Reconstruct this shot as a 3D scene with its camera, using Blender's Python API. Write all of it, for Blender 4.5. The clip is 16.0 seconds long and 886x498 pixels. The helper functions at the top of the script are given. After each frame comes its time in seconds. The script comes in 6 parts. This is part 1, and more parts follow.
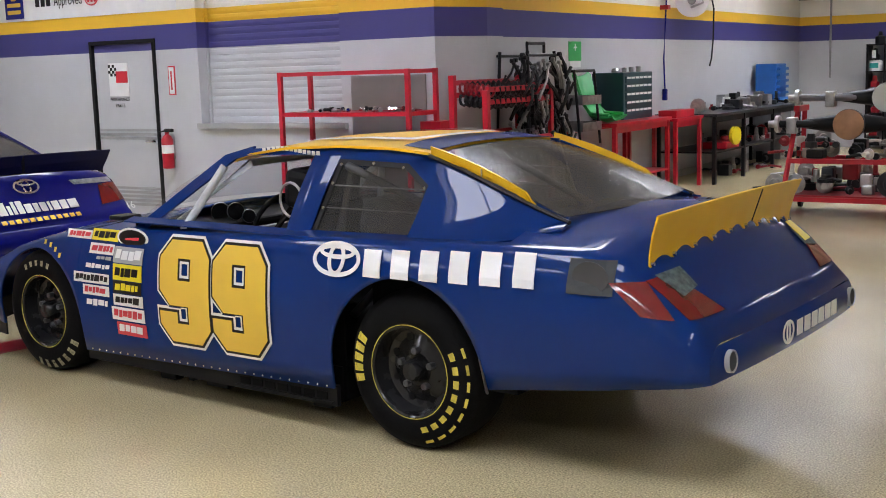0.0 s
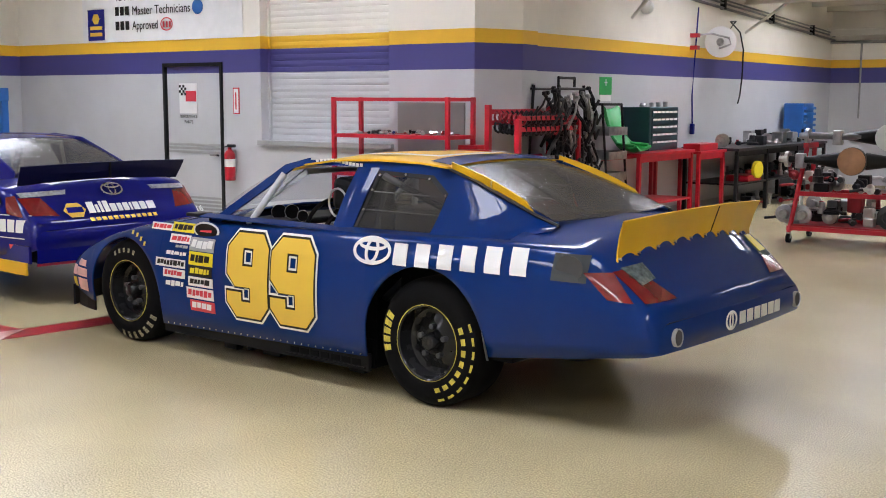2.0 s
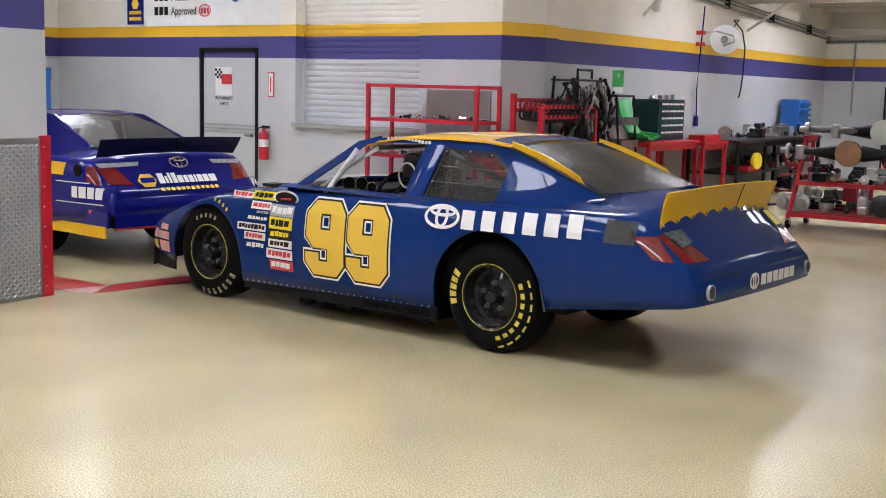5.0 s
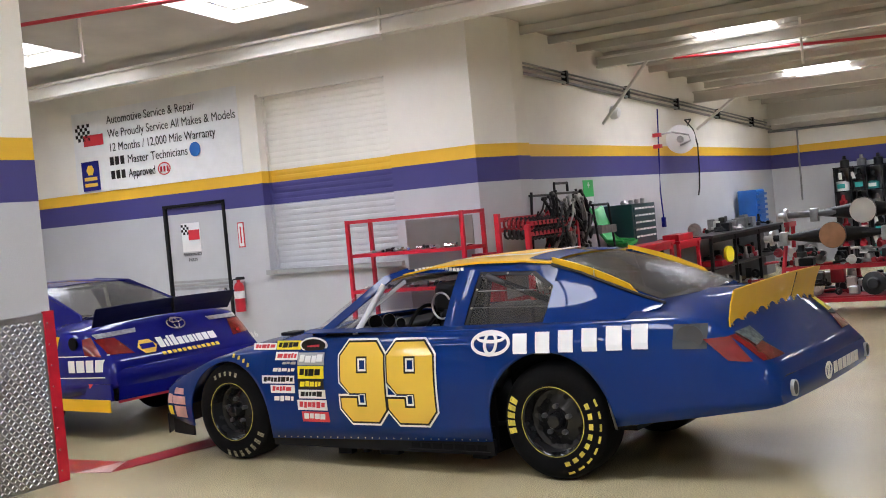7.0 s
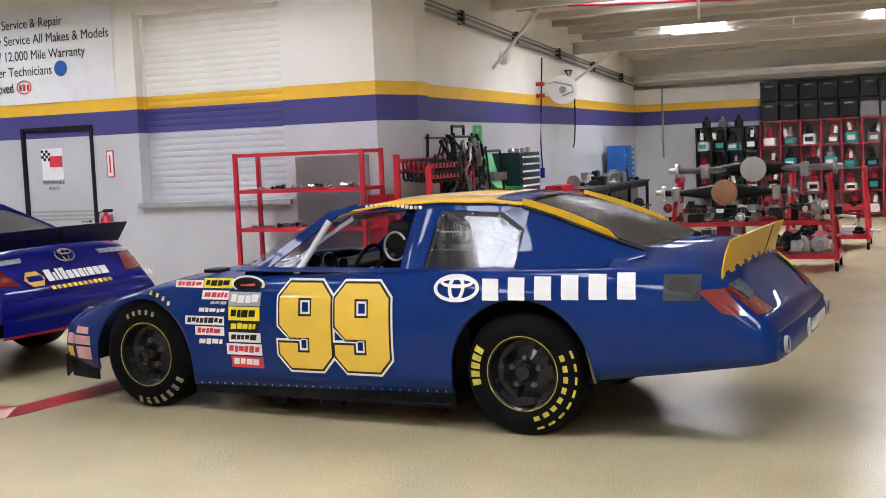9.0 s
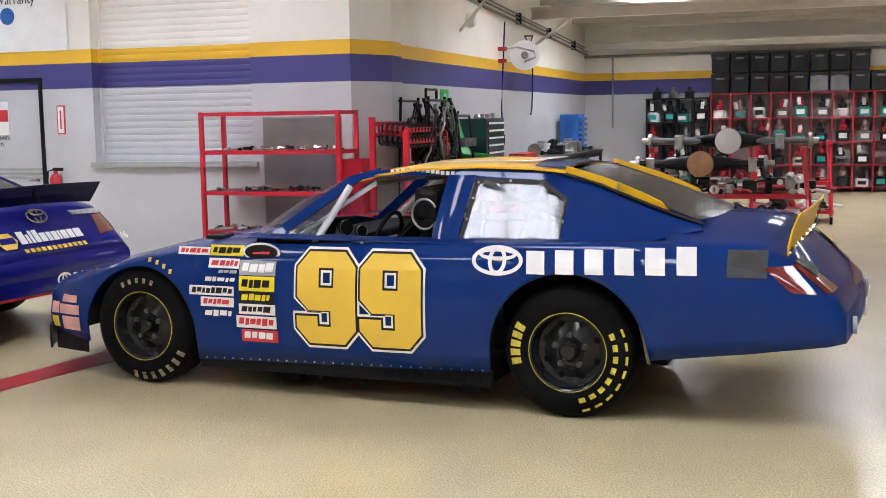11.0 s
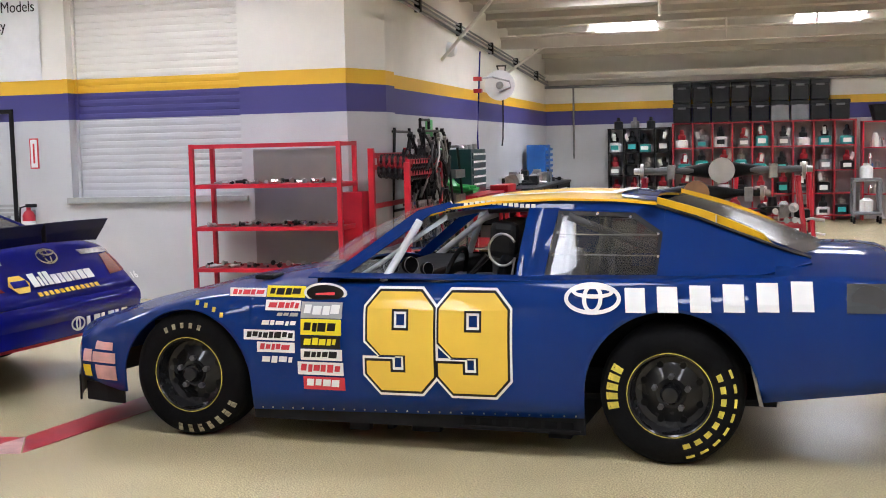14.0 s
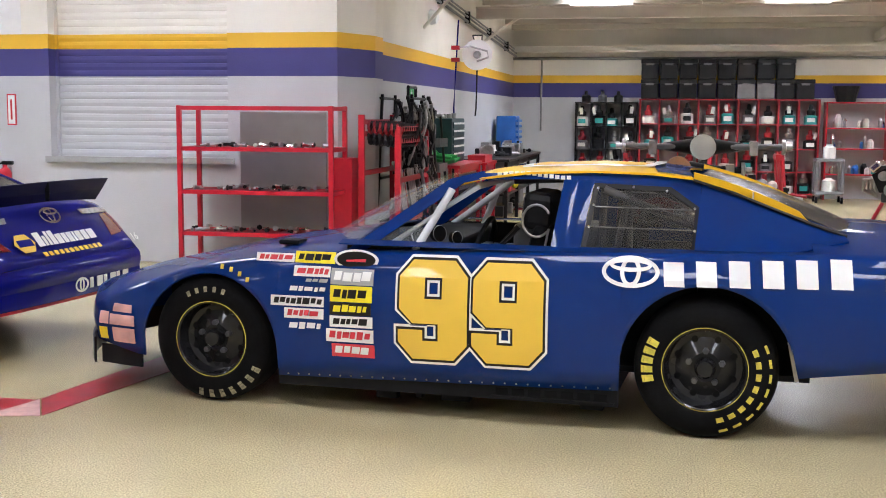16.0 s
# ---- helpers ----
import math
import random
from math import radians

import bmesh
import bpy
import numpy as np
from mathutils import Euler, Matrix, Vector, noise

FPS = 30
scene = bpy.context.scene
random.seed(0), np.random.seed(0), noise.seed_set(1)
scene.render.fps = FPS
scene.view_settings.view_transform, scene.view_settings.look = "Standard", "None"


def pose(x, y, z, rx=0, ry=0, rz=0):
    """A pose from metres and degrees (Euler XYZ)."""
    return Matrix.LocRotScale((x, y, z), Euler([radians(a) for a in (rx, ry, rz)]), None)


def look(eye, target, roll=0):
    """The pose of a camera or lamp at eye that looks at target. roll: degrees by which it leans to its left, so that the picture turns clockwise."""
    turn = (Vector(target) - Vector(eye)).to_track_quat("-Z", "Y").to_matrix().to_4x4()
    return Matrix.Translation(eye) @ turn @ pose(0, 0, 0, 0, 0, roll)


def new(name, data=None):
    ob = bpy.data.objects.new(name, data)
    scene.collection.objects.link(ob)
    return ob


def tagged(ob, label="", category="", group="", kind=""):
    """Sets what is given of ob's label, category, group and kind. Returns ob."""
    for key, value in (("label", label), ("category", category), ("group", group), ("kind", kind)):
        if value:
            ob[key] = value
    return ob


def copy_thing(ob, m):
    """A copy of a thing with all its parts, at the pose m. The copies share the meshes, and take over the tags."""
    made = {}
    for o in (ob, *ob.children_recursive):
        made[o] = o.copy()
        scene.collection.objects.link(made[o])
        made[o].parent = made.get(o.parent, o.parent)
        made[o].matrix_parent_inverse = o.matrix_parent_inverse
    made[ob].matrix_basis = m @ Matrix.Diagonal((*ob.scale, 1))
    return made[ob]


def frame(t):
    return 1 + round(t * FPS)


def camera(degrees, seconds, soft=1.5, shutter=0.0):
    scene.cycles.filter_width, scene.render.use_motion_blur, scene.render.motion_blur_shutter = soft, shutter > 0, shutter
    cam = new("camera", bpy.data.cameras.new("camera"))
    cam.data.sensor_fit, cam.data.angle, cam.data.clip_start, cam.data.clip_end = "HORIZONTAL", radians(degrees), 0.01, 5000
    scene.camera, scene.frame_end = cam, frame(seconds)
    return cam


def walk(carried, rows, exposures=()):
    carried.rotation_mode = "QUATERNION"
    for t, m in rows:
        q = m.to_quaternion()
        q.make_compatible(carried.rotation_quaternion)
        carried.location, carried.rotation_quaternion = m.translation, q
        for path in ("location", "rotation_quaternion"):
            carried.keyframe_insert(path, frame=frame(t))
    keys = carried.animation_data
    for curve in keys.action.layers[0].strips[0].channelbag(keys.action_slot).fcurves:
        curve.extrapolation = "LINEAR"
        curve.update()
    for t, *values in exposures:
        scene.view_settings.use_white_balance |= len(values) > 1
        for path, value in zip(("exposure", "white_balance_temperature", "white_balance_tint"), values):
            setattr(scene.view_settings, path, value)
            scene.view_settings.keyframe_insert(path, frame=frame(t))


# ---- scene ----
cam = camera(42.0, 16.0, soft=1.0)
PATH = [
    (0, (2.791, -4.025, 1.648), (1.719, -2.365, 1.343), -1.74),
    (0.5, (2.586, -3.780, 1.634), (1.477, -2.146, 1.316), -2.11),
    (1, (3.592, -4.940, 1.664), (2.420, -3.338, 1.421), -0.96),
    (1.5, (3.589, -4.936, 1.668), (2.439, -3.319, 1.420), -0.36),
    (2, (3.593, -4.943, 1.662), (2.449, -3.323, 1.404), 0.14),
    (2.5, (3.399, -4.734, 1.664), (2.261, -3.113, 1.381), 0.17),
    (3, (3.796, -5.208, 1.650), (2.634, -3.603, 1.381), 0.48),
    (3.5, (3.840, -5.405, 1.638), (2.644, -3.826, 1.358), -0.07),
    (6, (3.540, -6.284, 1.637), (2.505, -4.591, 1.385), 0.73),
    (6.5, (3.325, -6.281, 1.616), (2.303, -4.573, 1.422), -3.12),
    (7, (3.031, -6.108, 1.620), (1.999, -4.395, 1.565), -5.22),
    (7.5, (2.797, -6.048, 1.618), (1.798, -4.316, 1.590), -5.82),
    (8, (2.419, -5.996, 1.592), (1.631, -4.161, 1.499), -3.14),
    (8.5, (2.211, -6.018, 1.592), (1.432, -4.182, 1.452), -2.54),
    (11, (1.232, -5.827, 1.586), (0.614, -3.938, 1.359), -0.97),
    (11.5, (1.078, -5.765, 1.600), (0.383, -3.902, 1.383), -1.58),
    (12, (0.909, -5.691, 1.603), (0.054, -3.894, 1.404), -3.21),
    (12.5, (0.760, -5.720, 1.595), (-0.107, -3.926, 1.421), -2.81),
    (13, (0.568, -5.712, 1.595), (-0.107, -3.838, 1.408), -4.64),
    (13.5, (0.426, -5.722, 1.583), (-0.145, -3.816, 1.385), -2.63),
    (14, (0.300, -5.665, 1.591), (-0.187, -3.734, 1.416), -1.34),
    (14.5, (0.203, -5.663, 1.586), (-0.218, -3.716, 1.411), -0.18),
    (15, (0.043, -5.673, 1.584), (-0.253, -3.704, 1.394), -0.32),
    (15.5, (-0.096, -5.755, 1.590), (-0.387, -3.786, 1.397), -0.46),
    (16, (-0.185, -5.739, 1.591), (-0.571, -3.790, 1.362), 0.39),
]
walk(cam, [(t, look(eye, target, roll)) for t, eye, target, roll in PATH],
     exposures=[(0.0, 0.24), (0.5, 0.24), (1.0, 0.38), (2.5, 0.36), (6.5, 0.34), (8.5, 0.42), (13.0, 0.46), (16.0, 0.53)])

# ---- daylight ----
world = bpy.data.worlds.new("sky")
scene.world = world
world.use_nodes = True
sky = world.node_tree.nodes.new("ShaderNodeTexSky")
sky.sky_type, sky.sun_disc = "NISHITA", False
sky.sun_elevation, sky.sun_rotation = radians(55), radians(200)
world.node_tree.links.new(sky.outputs[0], world.node_tree.nodes["Background"].inputs[0])
world.node_tree.nodes["Background"].inputs[1].default_value = 0.1
SKYLIGHT_GLOW = 13.5

# ---- materials ----
def mat(name, color, rough=0.5, metal=0.0, coat=0.0, vary=0.12, scale=6.0, bump=0.0, fine=60.0, coat_rough=0.03, spec=0.5):
    m = bpy.data.materials.new(name)
    m.use_nodes = True
    nt = m.node_tree
    b = nt.nodes["Principled BSDF"]
    b.inputs["Metallic"].default_value = metal
    b.inputs["Coat Weight"].default_value = coat
    b.inputs["Specular IOR Level"].default_value = spec
    b.inputs["Coat Roughness"].default_value = coat_rough
    tc = nt.nodes.new("ShaderNodeTexCoord")
    n1 = nt.nodes.new("ShaderNodeTexNoise")
    n1.inputs["Scale"].default_value, n1.inputs["Detail"].default_value = scale, 6
    n2 = nt.nodes.new("ShaderNodeTexNoise")
    n2.inputs["Scale"].default_value, n2.inputs["Detail"].default_value = fine, 3
    for n in (n1, n2):
        nt.links.new(tc.outputs["Object"], n.inputs["Vector"])
    ramp = nt.nodes.new("ShaderNodeMapRange")
    ramp.inputs["From Min"].default_value, ramp.inputs["From Max"].default_value = 0.3, 0.7
    ramp.inputs["To Min"].default_value, ramp.inputs["To Max"].default_value = 1 - vary, 1 + vary
    nt.links.new(n1.outputs["Fac"], ramp.inputs["Value"])
    mul = nt.nodes.new("ShaderNodeMix")
    mul.data_type, mul.blend_type = "RGBA", "MULTIPLY"
    mul.inputs["Factor"].default_value = 1.0
    mul.inputs["A"].default_value = (*color, 1)
    nt.links.new(ramp.outputs[0], mul.inputs["B"])
    nt.links.new(mul.outputs["Result"], b.inputs["Base Color"])
    r2 = nt.nodes.new("ShaderNodeMapRange")
    r2.inputs["To Min"].default_value, r2.inputs["To Max"].default_value = max(rough - 0.08, 0.02), min(rough + 0.1, 1)
    nt.links.new(n1.outputs["Fac"], r2.inputs["Value"])
    nt.links.new(r2.outputs[0], b.inputs["Roughness"])
    if bump:
        bp = nt.nodes.new("ShaderNodeBump")
        bp.inputs["Strength"].default_value, bp.inputs["Distance"].default_value = bump, 0.01
        nt.links.new(n2.outputs["Fac"], bp.inputs["Height"])
        nt.links.new(bp.outputs[0], b.inputs["Normal"])
    return m


def wall_paint():
    """Grey below, a blue-violet band, a yellow band, and cream above."""
    m = mat("wall_paint", (1, 1, 1), 0.55, vary=0.05, scale=1.5, bump=0.15, fine=90)
    nt = m.node_tree
    geo = nt.nodes.new("ShaderNodeNewGeometry")
    sep = nt.nodes.new("ShaderNodeSeparateXYZ")
    nt.links.new(geo.outputs["Position"], sep.inputs[0])
    div = nt.nodes.new("ShaderNodeMath")
    div.operation = "DIVIDE"
    div.inputs[1].default_value = 5.0
    nt.links.new(sep.outputs["Z"], div.inputs[0])
    ramp = nt.nodes.new("ShaderNodeValToRGB")
    ramp.color_ramp.interpolation = "CONSTANT"
    e = ramp.color_ramp.elements
    e[0].position, e[0].color = 0.0, (0.52, 0.525, 0.55, 1)
    e[1].position, e[1].color = 1.975 / 5, (0.055, 0.050, 0.21, 1)
    for z, c in ((2.27, (0.80, 0.47, 0.03)), (2.425, (0.82, 0.79, 0.72))):
        k = e.new(z / 5)
        k.color = (*c, 1)
    nt.links.new(div.outputs[0], ramp.inputs[0])
    mix = [n for n in nt.nodes if n.type == "MIX"][0]
    nt.links.new(ramp.outputs[0], mix.inputs["A"])
    return m


def floor_epoxy():
    """Tan epoxy with fine flakes, glossy, worn unevenly."""
    m = mat("floor_epoxy", (0.51, 0.435, 0.262), 0.25, vary=0.09, scale=1.1, bump=0.0, fine=160)
    nt = m.node_tree
    b = nt.nodes["Principled BSDF"]
    for n in nt.nodes:
        if n.type == "TEX_NOISE":
            n.inputs["Detail"].default_value = 2.0
    for link in list(b.inputs["Roughness"].links):
        nt.links.remove(link)
    b.inputs["Roughness"].default_value = 0.25
    tc = [n for n in nt.nodes if n.type == "TEX_COORD"][0]
    vo = nt.nodes.new("ShaderNodeTexNoise")
    vo.inputs["Scale"].default_value, vo.inputs["Detail"].default_value = 120, 4
    nt.links.new(tc.outputs["Object"], vo.inputs["Vector"])
    mr = nt.nodes.new("ShaderNodeMapRange")
    mr.inputs["From Min"].default_value, mr.inputs["From Max"].default_value = 0.32, 0.68
    mr.inputs["To Min"].default_value, mr.inputs["To Max"].default_value = 0.48, 1.48
    nt.links.new(vo.outputs["Fac"], mr.inputs["Value"])
    mul = nt.nodes.new("ShaderNodeMix")
    mul.data_type, mul.blend_type = "RGBA", "MULTIPLY"
    mul.inputs["Factor"].default_value = 1.0
    old = [n for n in nt.nodes if n.type == "MIX" and n != mul][0]
    nt.links.new(old.outputs["Result"], mul.inputs["A"])
    nt.links.new(mr.outputs[0], mul.inputs["B"])
    nt.links.new(mul.outputs["Result"], b.inputs["Base Color"])
    return m


def glow(name, color, strength):
    m = bpy.data.materials.new(name)
    m.use_nodes = True
    b = m.node_tree.nodes["Principled BSDF"]
    b.inputs["Base Color"].default_value = (*color, 1)
    b.inputs["Emission Color"].default_value = (*color, 1)
    b.inputs["Emission Strength"].default_value = strength
    return m


def clear(name, color, alpha, rough=0.03, coat=0.6, spec=0.5):
    """A thin clear sheet: part transparent, part glossy."""
    m = bpy.data.materials.new(name)
    m.use_nodes = True
    nt = m.node_tree
    b = nt.nodes["Principled BSDF"]
    b.inputs["Base Color"].default_value = (*color, 1)
    b.inputs["Roughness"].default_value = rough
    b.inputs["Alpha"].default_value = alpha
    b.inputs["Specular IOR Level"].default_value = spec
    b.inputs["Coat Weight"].default_value = coat
    return m


def diamond_plate():
    """Bright aluminium tread plate with raised bars."""
    m = mat("diamond_plate", (0.42, 0.42, 0.43), 0.34, 1.0, vary=0.15, scale=3)
    nt = m.node_tree
    b = nt.nodes["Principled BSDF"]
    tc = [n for n in nt.nodes if n.type == "TEX_COORD"][0]
    mp = nt.nodes.new("ShaderNodeMapping")
    mp.inputs["Rotation"].default_value = (0, 0, radians(45))
    uv = nt.nodes.new("ShaderNodeSeparateXYZ")
    nt.links.new(tc.outputs["Object"], uv.inputs[0])
    add = nt.nodes.new("ShaderNodeMath")
    nt.links.new(uv.outputs["X"], add.inputs[0])
    nt.links.new(uv.outputs["Y"], add.inputs[1])
    cb = nt.nodes.new("ShaderNodeCombineXYZ")
    nt.links.new(add.outputs[0], cb.inputs["X"])
    nt.links.new(uv.outputs["Z"], cb.inputs["Y"])
    nt.links.new(cb.outputs[0], mp.inputs["Vector"])
    ch = nt.nodes.new("ShaderNodeTexBrick")
    ch.inputs["Scale"].default_value = 26
    ch.inputs["Mortar Size"].default_value = 0.16
    ch.inputs["Mortar Smooth"].default_value = 0.6
    nt.links.new(mp.outputs[0], ch.inputs["Vector"])
    bp = nt.nodes.new("ShaderNodeBump")
    bp.inputs["Strength"].default_value, bp.inputs["Distance"].default_value = 0.3, 0.006
    nt.links.new(ch.outputs["Fac"], bp.inputs["Height"])
    nt.links.new(bp.outputs[0], b.inputs["Normal"])
    return m


WALL, FLOOR = wall_paint(), floor_epoxy()
CEIL = mat("ceiling_deck", (0.54, 0.51, 0.45), 0.8, vary=0.12, scale=1.2, bump=0.2)
BEAM = mat("white_steel", (0.76, 0.73, 0.67), 0.5, vary=0.08, scale=2)
PIPE = mat("galvanised_pipe", (0.30, 0.30, 0.30), 0.4, 0.8, vary=0.2)
PANE = glow("skylight_pane", (0.93, 0.965, 1.10), SKYLIGHT_GLOW)
PLATE = diamond_plate()
# tread bars coloured paler than PLATE: their highlights and dark gaps are painted in
BARS = mat("highlit_tread", (0.50, 0.50, 0.52), 0.42, 1.0, vary=0.08)
RED = mat("red_paint", (0.50, 0.008, 0.026), 0.38, coat=0.3, vary=0.15, scale=5)
TAPE = mat("red_floor_tape", (0.40, 0.02, 0.03), 0.35, vary=0.25, scale=4)
PALE = mat("scuffed_tape", (0.62, 0.36, 0.33), 0.45, vary=0.3, scale=7)
BLUE = mat("blue_car_paint", (0.0002, 0.0225, 0.142), 0.5, 0.0, 0.50, vary=0.05, scale=2, spec=0.05)
NAVY = mat("navy_car_paint", (0.004, 0.006, 0.16), 0.5, 0.0, 0.65, vary=0.06, scale=2, spec=0.05)
MIDNIGHT = mat("midnight_blue_vinyl", (0.004, 0.005, 0.040), 0.5, vary=0.1, spec=0.15)
GOLD = mat("gold_paint", (0.80, 0.46, 0.014), 0.4, coat=0.15, vary=0.05, scale=3, spec=0.3)
YELLOW = mat("yellow_vinyl", (0.78, 0.50, 0.05), 0.35, coat=0.4, vary=0.03)
WHITE = mat("white_vinyl", (0.80, 0.80, 0.80), 0.35, coat=0.3, vary=0.04)
BLACK = mat("black_vinyl", (0.012, 0.010, 0.010), 0.4, vary=0.1, spec=0.2)
GREYV = mat("grey_vinyl", (0.34, 0.35, 0.37), 0.4, vary=0.1)
REDV = mat("red_vinyl", (0.62, 0.03, 0.05), 0.35, coat=0.3, vary=0.06)
YELV = mat("bright_yellow_vinyl", (0.80, 0.66, 0.02), 0.35, vary=0.06)
TEALV = mat("teal_vinyl", (0.02, 0.30, 0.29), 0.4, vary=0.1)
FLAP = mat("matte_grey_patch", (0.05, 0.055, 0.06), 0.8, vary=0.2)
RUBBER = mat("tyre_rubber", (0.0055, 0.0055, 0.006), 0.75, vary=0.3, scale=8, bump=0.2, spec=0.08)
TYREY = mat("tyre_yellow_ink", (0.62, 0.50, 0.07), 0.6, vary=0.25, scale=30)
TYREG = mat("worn_tyre_ink", (0.30, 0.27, 0.17), 0.6, vary=0.5, scale=40)
RIM = mat("black_wheel", (0.015, 0.015, 0.016), 0.24, 0.2, 0.35, vary=0.2, spec=0.2)
DARK = mat("dark_interior", (0.0035, 0.0035, 0.004), 0.6, vary=0.3, spec=0.1)
TRIM = mat("black_plastic", (0.010, 0.010, 0.011), 0.5, vary=0.2, spec=0.12)
STEEL = mat("bare_steel", (0.42, 0.42, 0.42), 0.32, 1.0, vary=0.25, scale=12)
CHROME = mat("chrome", (0.75, 0.75, 0.76), 0.12, 1.0, vary=0.05)
CAGEDARK = mat("dark_grey_tube_paint", (0.05, 0.05, 0.055), 0.45, vary=0.15)
CAGE = mat("pale_grey_tube_paint", (0.55, 0.57, 0.60), 0.4, vary=0.1)
GLASS = clear("clear_sheet", (0.30, 0.31, 0.32), 0.16)
SMOKE = clear("hazy_sheet", (0.085, 0.080, 0.074), 0.50, 0.25, 0.15, 0.25)
SIDEGLASS = clear("scratched_side_sheet", (0.05, 0.05, 0.052), 0.40, 0.05, 1.0)
LENS_RED = mat("red_lens", (0.17, 0.008, 0.010), 0.15, coat=1, vary=0.15, scale=20)
LENS_SMOKED = mat("smoked_clear_lens", (0.10, 0.125, 0.12), 0.6, coat=0.0, vary=0.5, scale=45, spec=0.12)
LENS_CLEAR = mat("clear_lens", (0.42, 0.44, 0.46), 0.15, coat=1, vary=0.3, scale=30)
DOORP = mat("door_grey", (0.52, 0.52, 0.53), 0.5, vary=0.05, scale=2)
BLACKTRIM = mat("black_frame_paint", (0.009, 0.009, 0.010), 0.4, vary=0.2, spec=0.2)
GREEN = mat("green_plastic", (0.035, 0.42, 0.10), 0.4, vary=0.1)
TEAL = mat("dark_teal_enamel", (0.007, 0.045, 0.058), 0.35, coat=0.3, vary=0.12)
BLUEBIN = mat("blue_plastic", (0.015, 0.12, 0.42), 0.4, vary=0.1)
BENCHTOP = mat("dark_steel_top", (0.030, 0.032, 0.036), 0.35, 0.3, vary=0.35, scale=3)
BOXBLACK = mat("black_case", (0.016, 0.017, 0.019), 0.45, vary=0.3, spec=0.2)
BOXGREY = mat("grey_case", (0.16, 0.16, 0.17), 0.5, vary=0.2)
CARD = mat("tan_disc", (0.38, 0.20, 0.11), 0.6, vary=0.25)
SHELFRED = mat("red_shelf_paint", (0.32, 0.008, 0.020), 0.45, vary=0.2)
PAPER = mat("white_paper", (0.78, 0.78, 0.76), 0.7, vary=0.05)
CONC = mat("skirting_grey", (0.36, 0.36, 0.36), 0.7, vary=0.1)


# ---- building helpers ----
def thing(name, m, label, category, group="", kind=""):
    ob = new(name)
    ob.empty_display_size = 0.1
    ob.matrix_basis = m
    return tagged(ob, label, category, group, kind)


def mesh_of(name, bm, material, smooth=None):
    bmesh.ops.recalc_face_normals(bm, faces=bm.faces)
    me = bpy.data.meshes.new(name)
    bm.to_mesh(me)
    bm.free()
    me.materials.append(material)
    if smooth is not None:
        me.shade_smooth()
        me.set_sharp_from_angle(angle=radians(smooth))
    return me


def part(name, bm, material, parent=None, label="", smooth=None):
    ob = new(name, mesh_of(name, bm, material, smooth))
    if parent is not None:
        ob.parent = parent
    return tagged(ob, label) if label else ob


def solo(name, bm, material, label, category, kind="", group="", smooth=None):
    return tagged(part(name, bm, material, None, "", smooth), label, category, group, kind)


def box(bm, x0, x1, y0, y1, z0, z1, bevel=0.0, m=None):
    v = [bm.verts.new((x, y, z)) for x in (x0, x1) for y in (y0, y1) for z in (z0, z1)]
    faces = [bm.faces.new([v[i] for i in f]) for f in ((0, 1, 3, 2), (4, 6, 7, 5), (0, 4, 5, 1), (2, 3, 7, 6), (0, 2, 6, 4), (1, 5, 7, 3))]
    if m is not None:
        bmesh.ops.transform(bm, matrix=m, verts=v)
    if bevel:
        edges = list({e for f in faces for e in f.edges})
        bmesh.ops.bevel(bm, geom=edges, offset=bevel, segments=2, affect="EDGES", profile=0.5)
    return bm


def B(*a, **k):
    return box(bmesh.new(), *a, **k)


def ring(c, axis, r, seg, flat=1.0):
    axis = Vector(axis).normalized()
    u = axis.orthogonal().normalized()
    if abs(axis.z) < 0.9:
        u = axis.cross(Vector((0, 0, 1))).normalized()
    w = axis.cross(u)
    return [Vector(c) + r * (math.cos(2 * math.pi * i / seg) * u + flat * math.sin(2 * math.pi * i / seg) * w) for i in range(seg)]


def lathe(bm, c, axis, prof, seg=24, caps=True):
    """prof: pairs of distance along the axis and radius."""
    axis = Vector(axis).normalized()
    loops = [[bm.verts.new(p) for p in ring(Vector(c) + axis * d, axis, max(r, 0.0005), seg)] for d, r in prof]
    for a, b in zip(loops, loops[1:]):
        for i in range(seg):
            bm.faces.new((a[i], a[(i + 1) % seg], b[(i + 1) % seg], b[i]))
    if caps:
        bm.faces.new(loops[0][::-1])
        bm.faces.new(loops[-1])
    return bm


def rod(bm, a, b, r, seg=8):
    a, b = Vector(a), Vector(b)
    return lathe(bm, a, b - a, ((0, r), ((b - a).length, r)), seg)


def R(*a, **k):
    return rod(bmesh.new(), *a, **k)


def tube(bm, pts, r, seg=8):
    pts = [Vector(p) for p in pts]
    loops = []
    for i, p in enumerate(pts):
        d = (pts[min(i + 1, len(pts) - 1)] - pts[max(i - 1, 0)])
        loops.append([bm.verts.new(q) for q in ring(p, d, r, seg)])
    for a, b in zip(loops, loops[1:]):
        off = min(range(seg), key=lambda k: (a[0].co - b[k].co).length)
        for i in range(seg):
            bm.faces.new((a[i], a[(i + 1) % seg], b[(i + 1 + off) % seg], b[(i + off) % seg]))
    bm.faces.new(loops[0][::-1])
    bm.faces.new(loops[-1])
    return bm


def slab(bm, pts, d):
    """A flat polygon pushed by the vector d into a plate."""
    d = Vector(d)
    lo = [bm.verts.new(Vector(p)) for p in pts]
    hi = [bm.verts.new(Vector(p) + d) for p in pts]
    bm.faces.new(lo[::-1])
    bm.faces.new(hi)
    n = len(pts)
    for i in range(n):
        bm.faces.new((lo[i], lo[(i + 1) % n], hi[(i + 1) % n], hi[i]))
    return bm


